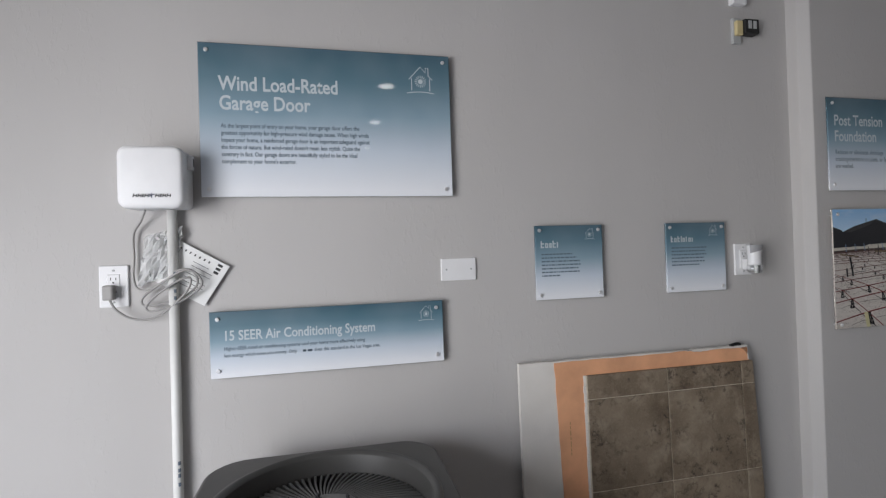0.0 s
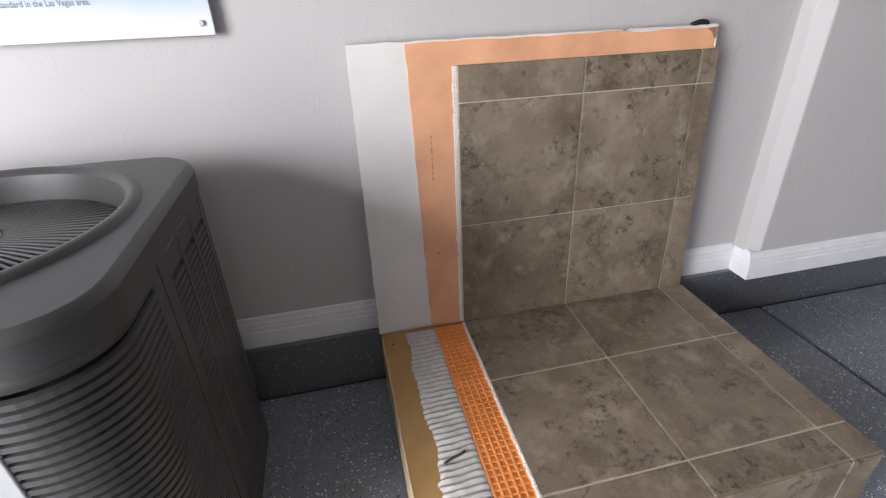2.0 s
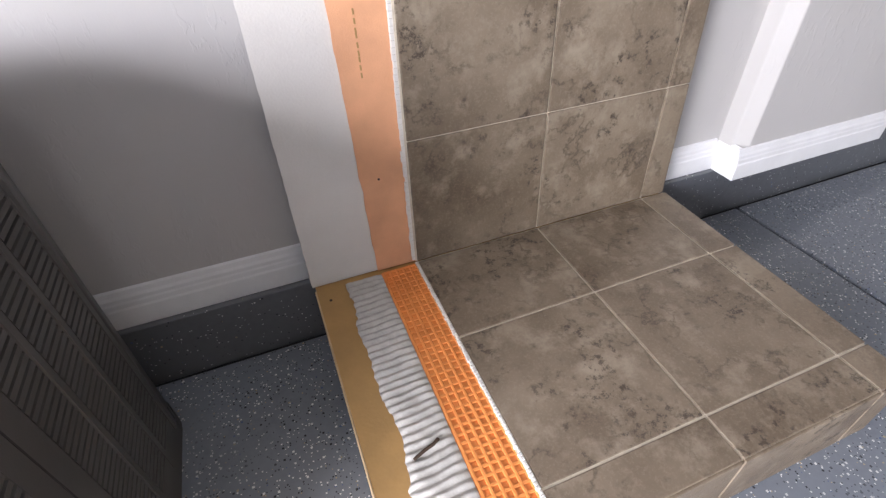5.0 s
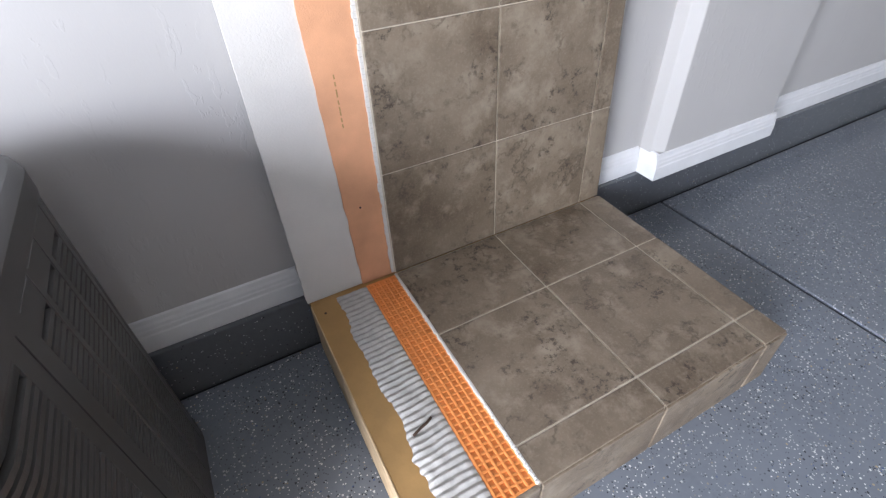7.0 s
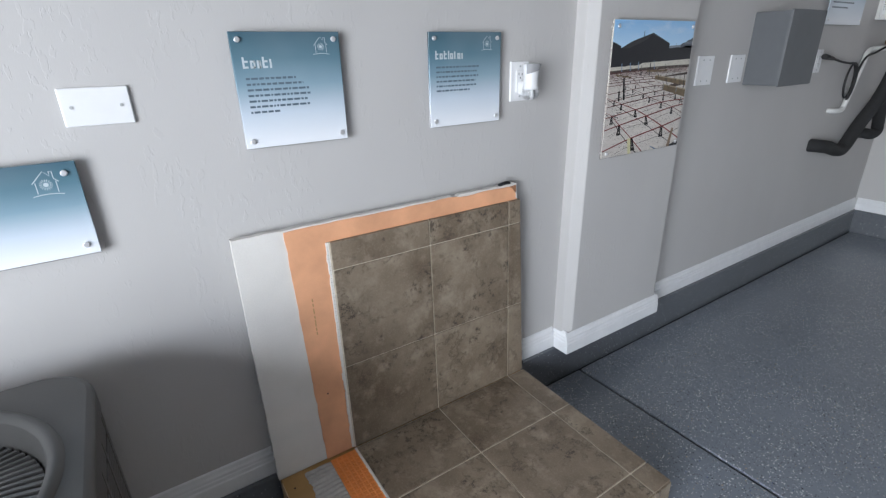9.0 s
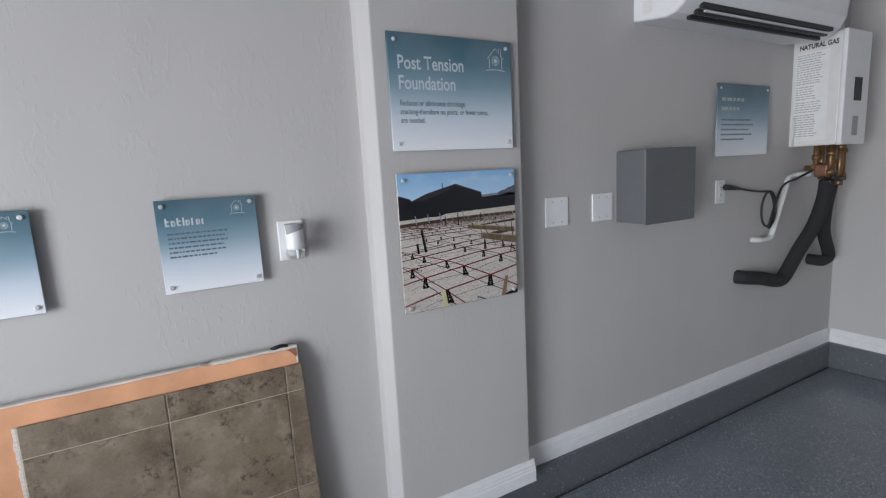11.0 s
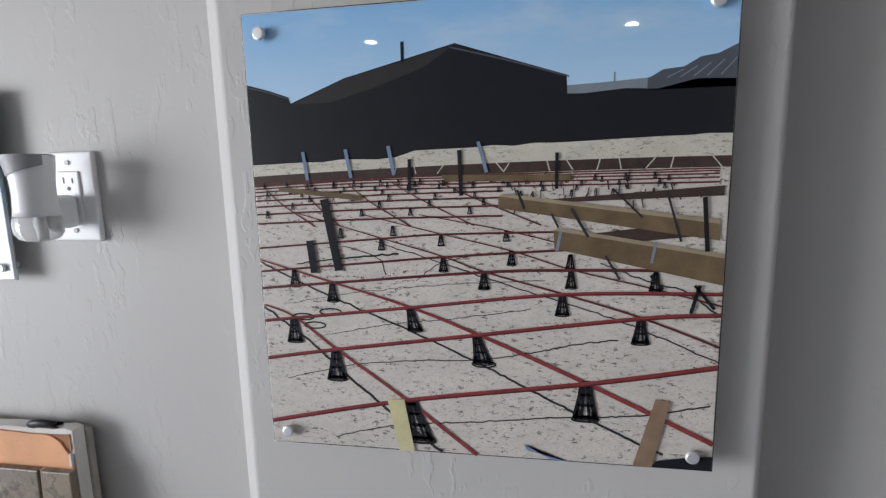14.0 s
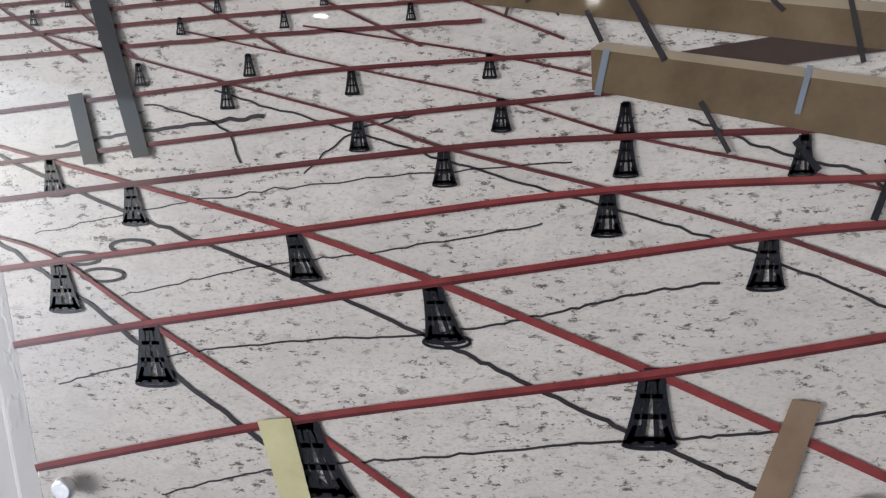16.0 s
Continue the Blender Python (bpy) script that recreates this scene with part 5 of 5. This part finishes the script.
bag = thing("plastic_bag", (-0.5, 1.60, 1.25), "clear crumpled plastic bag behind the cord", "bag")
film_bm = bmesh.new()
gridv = []
for i in range(13):
    row = []
    for j in range(13):
        u, v = i / 12, j / 12
        x = -0.482 + 0.100 * (v - 0.5) + 0.012 * (u - 0.5) * 2 + 0.006 * noise.noise((u * 7, v * 7, 1))
        z = 1.318 + 0.070 * (u - 0.5) * 2 + 0.03 * (v - 0.5) + 0.008 * noise.noise((u * 5, v * 5, 6))
        row.append(film_bm.verts.new((x, 1.604 + 0.011 * noise.noise((u * 9, v * 9, 3)), z)))
    gridv.append(row)
for a, c in zip(gridv, gridv[1:]):
    for j in range(12):
        film_bm.faces.new((a[j], a[j + 1], c[j + 1], c[j]))
bag_film = part("film", film_bm, M_FILM, bag)
sol = bag_film.modifiers.new("thick", "SOLIDIFY")
sol.thickness = 0.0006

sensor = thing("door_sensor", (1.55, WALL_Y, 2.06), "small cream and black wall sensor with exposed terminals", "sensor")
part("back_plate", box(1.508, 1.545, 1.612, WALL_Y + 0.001, 2.062, 2.160, 0.003, 2), M_ACLIGHT, sensor)
part("terminal_block", box(1.512, 1.540, 1.598, 1.613, 2.090, 2.145, 0.003, 2), M_CREAM, sensor, "cream terminal block")
part("module", box(1.542, 1.606, 1.590, WALL_Y, 2.095, 2.150, 0.004, 2), M_BLACK, sensor, "black module")
sw = bmesh.new()
for x in (1.555, 1.577):
    box(x, x + 0.015, 1.5875, 1.5902, 2.112, 2.142, 0.001, 1, bm=sw)
part("keys", sw, M_ACLIGHT, sensor)
cover = thing("sensor_cover", (1.53, WALL_Y, 2.205), "small white plastic cover on the wall", "sensor")
part("cover", box(1.500, 1.566, 1.600, WALL_Y + 0.001, 2.208, 2.300, 0.006, 3), M_PLASTIC, cover)

# ---- air freshener plugged into the outlet ----
M_GREYSCOOP = plain("grey_scoop_plastic", (0.30, 0.30, 0.31), 0.5)
fresh = thing("air_freshener", (1.502, 1.58, 1.185), "white plug-in air freshener with a clear scent bottle", "air freshener")
CX, CY = 1.521, 1.568


def loft(rings, seg=28, cap_top=True, cap_low=True):
    own, loops_ = bmesh.new(), []
    for z, rx, ry, dy in rings:
        loops_.append([own.verts.new((CX + rx * math.cos(2 * math.pi * k / seg), CY + dy + ry * math.sin(2 * math.pi * k / seg), z)) for k in range(seg)])
    for A, B in zip(loops_, loops_[1:]):
        for k in range(seg):
            own.faces.new((A[k], A[(k + 1) % seg], B[(k + 1) % seg], B[k])).smooth = True
    if cap_low:
        own.faces.new(loops_[0][::-1])
    if cap_top:
        own.faces.new(loops_[-1])
    return own


part("body", loft(((1.219, 0.0255, 0.023, 0), (1.228, 0.0243, 0.022, 0), (1.245, 0.0232, 0.021, 0), (1.262, 0.0238, 0.0215, 0), (1.278, 0.0258, 0.0235, 0), (1.292, 0.029, 0.025, -0.002))), M_PLASTIC, fresh)
front = bmesh.new()
gr = []
for i in range(7):
    t = i / 6
    gr.append([])
    for k in range(13):
        a = radians(195 + 150 * k / 12)
        z = 1.2925 - t * (0.030 - 0.018 * (k / 12))
        f = (z - 1.262) / 0.030
        rx, ry = 0.0244 + 0.0052 * f, 0.0222 + 0.0036 * f
        gr[-1].append(front.verts.new((CX + rx * math.cos(a), CY - 0.0025 * max(f, 0) + ry * math.sin(a), z)))
for A, B in zip(gr, gr[1:]):
    for k in range(12):
        front.faces.new((A[k], B[k], B[k + 1], A[k + 1])).smooth = True
part("front_scoop", front, M_GREYSCOOP, fresh, "grey vent scoop")
part("scoop", loft(((1.2925, 0.0265, 0.023, -0.002), (1.2935, 0.0262, 0.0228, -0.002))), M_ACLIGHT, fresh, "grey vent scoop")
part("bottle", loft(((1.188, 0.014, 0.013, 0), (1.191, 0.0215, 0.0195, 0), (1.198, 0.0268, 0.0235, 0), (1.208, 0.0282, 0.0245, 0), (1.2185, 0.0262, 0.0235, 0))), M_GLASS, fresh, "clear glass scent bottle")
part("wick", rod((CX + 0.004, CY, 1.195), (CX + 0.004, CY, 1.22), 0.0045, seg=10), M_PAPER, fresh)
part("plug_arm", box(1.508, 1.535, 1.572, 1.6152, 1.200, 1.243, 0.008, 3), M_PLASTIC, fresh)

# ---- far end: junction box, mini-split, water heater ----
jb = thing("junction_box", (3.08, WALL_Y, 1.16), "grey metal junction box on the wall", "electrical box")
part("body", box(2.925, 3.243, 1.478, WALL_Y + 0.001, 1.160, 1.468, 0.003, 2), M_GREYBOX, jb)
part("cover", box(2.921, 3.247, 1.470, 1.4775, 1.156, 1.472, 0.003, 2), M_GREYBOX, jb)

ms = thing("mini_split", (3.7, WALL_Y, 1.98), "white wall-mounted mini-split air conditioner with dark air slots", "air conditioner")
prof = [(1.626, 2.005), (1.47, 1.982), (1.425, 1.99), (1.375, 2.022), (1.350, 2.07), (1.342, 2.14), (1.348, 2.24), (1.372, 2.288), (1.40, 2.300), (1.626, 2.300)]
body = prism(prof, "x", 3.022, 4.235)
bmesh.ops.bevel(body, geom=[e for e in body.edges if abs(e.verts[0].co.x - e.verts[1].co.x) < 1e-4], offset=0.012, segments=3, profile=0.5, affect="EDGES")
part("housing", body, M_PLASTIC, ms)
for k, (y, z) in enumerate(((1.381, 2.012), (1.405, 1.995), (1.435, 1.983))):
    part("air_slot", box(3.12, 4.15, y - 0.011, y + 0.008, z - 0.009, z + 0.009, 0.001, 1), M_BLACK, ms, "dark air slot")
part("flap", box(3.155, 4.135, 1.384, 1.398, 1.993, 2.000, 0.002, 2), M_PLASTIC, ms)
part("badge", prism(rounded(1.53, 1.575, 2.02, 2.07, 0.01), "x", 3.0205, 3.0225), M_OFFWHITE, ms, "faint moulded badge")

wh = thing("water_heater", (4.46, WALL_Y, 1.455), "white tankless water heater with printed labels", "water heater")
HX0, HX1, HY0, HZ0, HZ1 = 4.322, 4.585, 1.378, 1.456, 2.035
part("cabinet", box(HX0, HX1, HY0 + 0.02, WALL_Y + 0.001, HZ0, HZ1, 0.006, 2), M_OFFWHITE, wh)
part("front_cover", box(HX0 - 0.004, HX1 + 0.004, HY0 - 0.004, HY0 + 0.019, HZ0 - 0.003, HZ1 + 0.003, 0.007, 3), M_PLASTIC, wh)
part("display", box(HX0 + 0.10, HX0 + 0.18, HY0 - 0.008, HY0 - 0.0035, 1.68, 1.80, 0.002, 1), M_BLACK, wh, "small dark display")
gas = lettering("NATURAL GAS", 0.034, pose(HX0 - 0.0006, 1.595, 1.972, 90, 0, -90), 0.80, 0.0012)
part("gas_lettering", gas, M_BLACK, wh, "black gas lettering")
part("warning_label", box(HX0 - 0.0006, HX0 + 0.001, 1.450, 1.606, 1.485, 1.955), M_PAPER, wh, "white printed label")
for top_z0, low_z0, wide in ((1.940, 1.790, 0.115), (1.772, 1.705, 0.09), (1.690, 1.640, 0.120), (1.622, 1.500, 0.105)):
    z = top_z0
    while z > low_z0:
        g = bmesh.new()
        yy = 1.602
        while yy > 1.602 - wide * random.uniform(0.85, 1.0):
            w = random.uniform(0.008, 0.026)
            box(HX0 - 0.0012, HX0 - 0.0005, yy - w, yy, z, z + 0.0045, bm=g)
            yy -= w + 0.005
        part("label_line", g, M_GREYINK, wh)
        z -= 0.0125
part("rating_label", box(HX0 + 0.10, HX0 + 0.165, HY0 - 0.006, HY0 - 0.0035, 1.50, 1.60, 0.001, 1), M_GREYINK, wh, "grey rating label")
part("flue_stub", rod((4.50, 1.50, HZ1 - 0.001), (4.50, 1.50, 2.10), 0.03, seg=18), M_PVC, wh)
part("gas_line", rod((4.312, 1.60, 1.462), (4.312, 1.60, 1.62), 0.006, seg=12), M_PVC, wh)
fit_x = (4.36, 4.42, 4.50, 4.55)
for x, z in zip(fit_x, (1.33, 1.27, 1.25, 1.30)):
    f = rod((x, 1.50, HZ0 + 0.001), (x, 1.50, z), 0.014, seg=14)
    rod((x, 1.50, z + 0.05), (x, 1.50, z + 0.075), 0.022, seg=6, bm=f)
    part("valve", f, M_BRASS, wh, "brass valve")
part("manifold", rod((4.345, 1.50, 1.345), (4.57, 1.50, 1.345), 0.016, seg=14), M_BRASS, wh)
for x, y, z, low in ((4.345, 1.425, 1.40, 1.30), (4.40, 1.405, 1.43, 1.24), (4.47, 1.42, 1.41, 1.27)):
    f = rod((x, y, HZ0 + 0.001), (x, y, low), 0.013, seg=14)
    rod((x, y, z), (x, y, z + 0.022), 0.021, seg=6, bm=f)
    rod((x, y, low - 0.004), (x, y, low + 0.024), 0.020, seg=6, bm=f)
    part("valve", f, M_BRASS, wh, "brass valve")
part("cross_pipe", rod((4.36, 1.41, 1.335), (4.36, 1.55, 1.335), 0.015, seg=14), M_BRASS, wh)
part("union", box(4.335, 4.385, 1.43, 1.50, 1.285, 1.355, 0.012, 2), M_COPPER, wh, "copper-brown pump body")
for y, z in ((1.400, 1.262), (1.455, 1.245)):
    part("valve_handle", box(4.385, 4.425, y - 0.022, y + 0.022, z, z + 0.022, 0.006, 2), M_BLACK, wh, "black valve handle")
part("gas_valve", box(4.50, 4.575, 1.47, 1.53, 1.255, 1.30, 0.008, 2), M_BLACK, wh)
hose = thing("insulated_pipe", (4.3, 1.58, 0.7), "black foam insulated water pipe running into the wall", "pipe", "insulated pipes")
part("foam_sleeve", tube([(4.50, 1.50, 1.26), (4.50, 1.51, 1.15), (4.45, 1.53, 1.00), (4.36, 1.56, 0.86), (4.25, 1.575, 0.725), (4.17, 1.578, 0.71), (4.02, 1.582, 0.745), (3.90, 1.59, 0.765), (3.86, 1.64, 0.77)], 0.038, 14, 6), M_FOAM, hose)
hose2 = thing("insulated_pipe", (4.7, 1.58, 0.75), "black foam insulated water pipe running into the wall", "pipe", "insulated pipes")
part("foam_sleeve", tube([(4.55, 1.50, 1.24), (4.555, 1.52, 1.10), (4.62, 1.55, 0.95), (4.73, 1.57, 0.83), (4.76, 1.575, 0.775), (4.70, 1.58, 0.755), (4.64, 1.60, 0.765), (4.62, 1.64, 0.77)], 0.034, 14, 6), M_FOAM, hose2)
drain = thing("drain_pipe", (4.1, 1.60, 0.95), "thin white plastic drain pipe with elbows", "pipe")
part("pipe", tube([(4.42, 1.55, 1.30), (4.34, 1.595, 1.298), (4.285, 1.600, 1.275), (4.26, 1.600, 1.22), (4.155, 1.600, 0.995), (4.13, 1.600, 0.962), (4.09, 1.600, 0.955), (4.02, 1.605, 0.958), (3.985, 1.64, 0.96)], 0.015, 12, 5), M_PVC, drain)
cord2 = thing("black_power_cord", (3.95, 1.60, 1.1), "black power cord coiled beside the pipe and plugged in", "cord")
part("plug", rod((3.69, 1.60, 1.268), (3.80, 1.597, 1.255), 0.015, 0.009, seg=14), M_BLACK, cord2)
loop_pts = [(3.80, 1.597, 1.255), (3.92, 1.59, 1.235), (4.02, 1.585, 1.225)]
loop_pts += [(4.04 + 0.065 * math.sin(a * math.pi / 5), 1.578 - 0.001 * a, 1.13 + 0.095 * math.cos(a * math.pi / 5)) for a in range(16)]
loop_pts += [(4.16, 1.57, 1.235), (4.30, 1.56, 1.28), (4.42, 1.54, 1.32)]
part("cable", tube(loop_pts, 0.006, 8, 5), M_BLACK, cord2)

ew = thing("wall_plate", (END_X, 1.0, 1.57), "small white notice plate on the end wall", "plate")
part("plate", box(END_X - 0.012, END_X + 0.001, 0.80, 1.005, 1.57, 1.86, 0.003, 2), M_PAPER, ew)
part("dark_patch", box(END_X - 0.0135, END_X - 0.0115, 0.86, 1.004, 1.78, 1.858), M_GREYINK, ew)
bib = thing("pipe_stub", (END_X, 0.98, 1.35), "white pipe stub with a black tip on the end wall", "pipe")
part("stub", rod((END_X - 0.05, 1.03, 1.362), (END_X - 0.05, 0.78, 1.345), 0.016, seg=16), M_PVC, bib)
part("tip", rod((END_X - 0.05, 1.085, 1.366), (END_X - 0.05, 1.03, 1.362), 0.019, seg=16), M_BLACK, bib)
part("bracket", box(END_X - 0.05, END_X + 0.001, 0.86, 0.89, 1.34, 1.36, 0.003, 1), M_CHROME, bib)
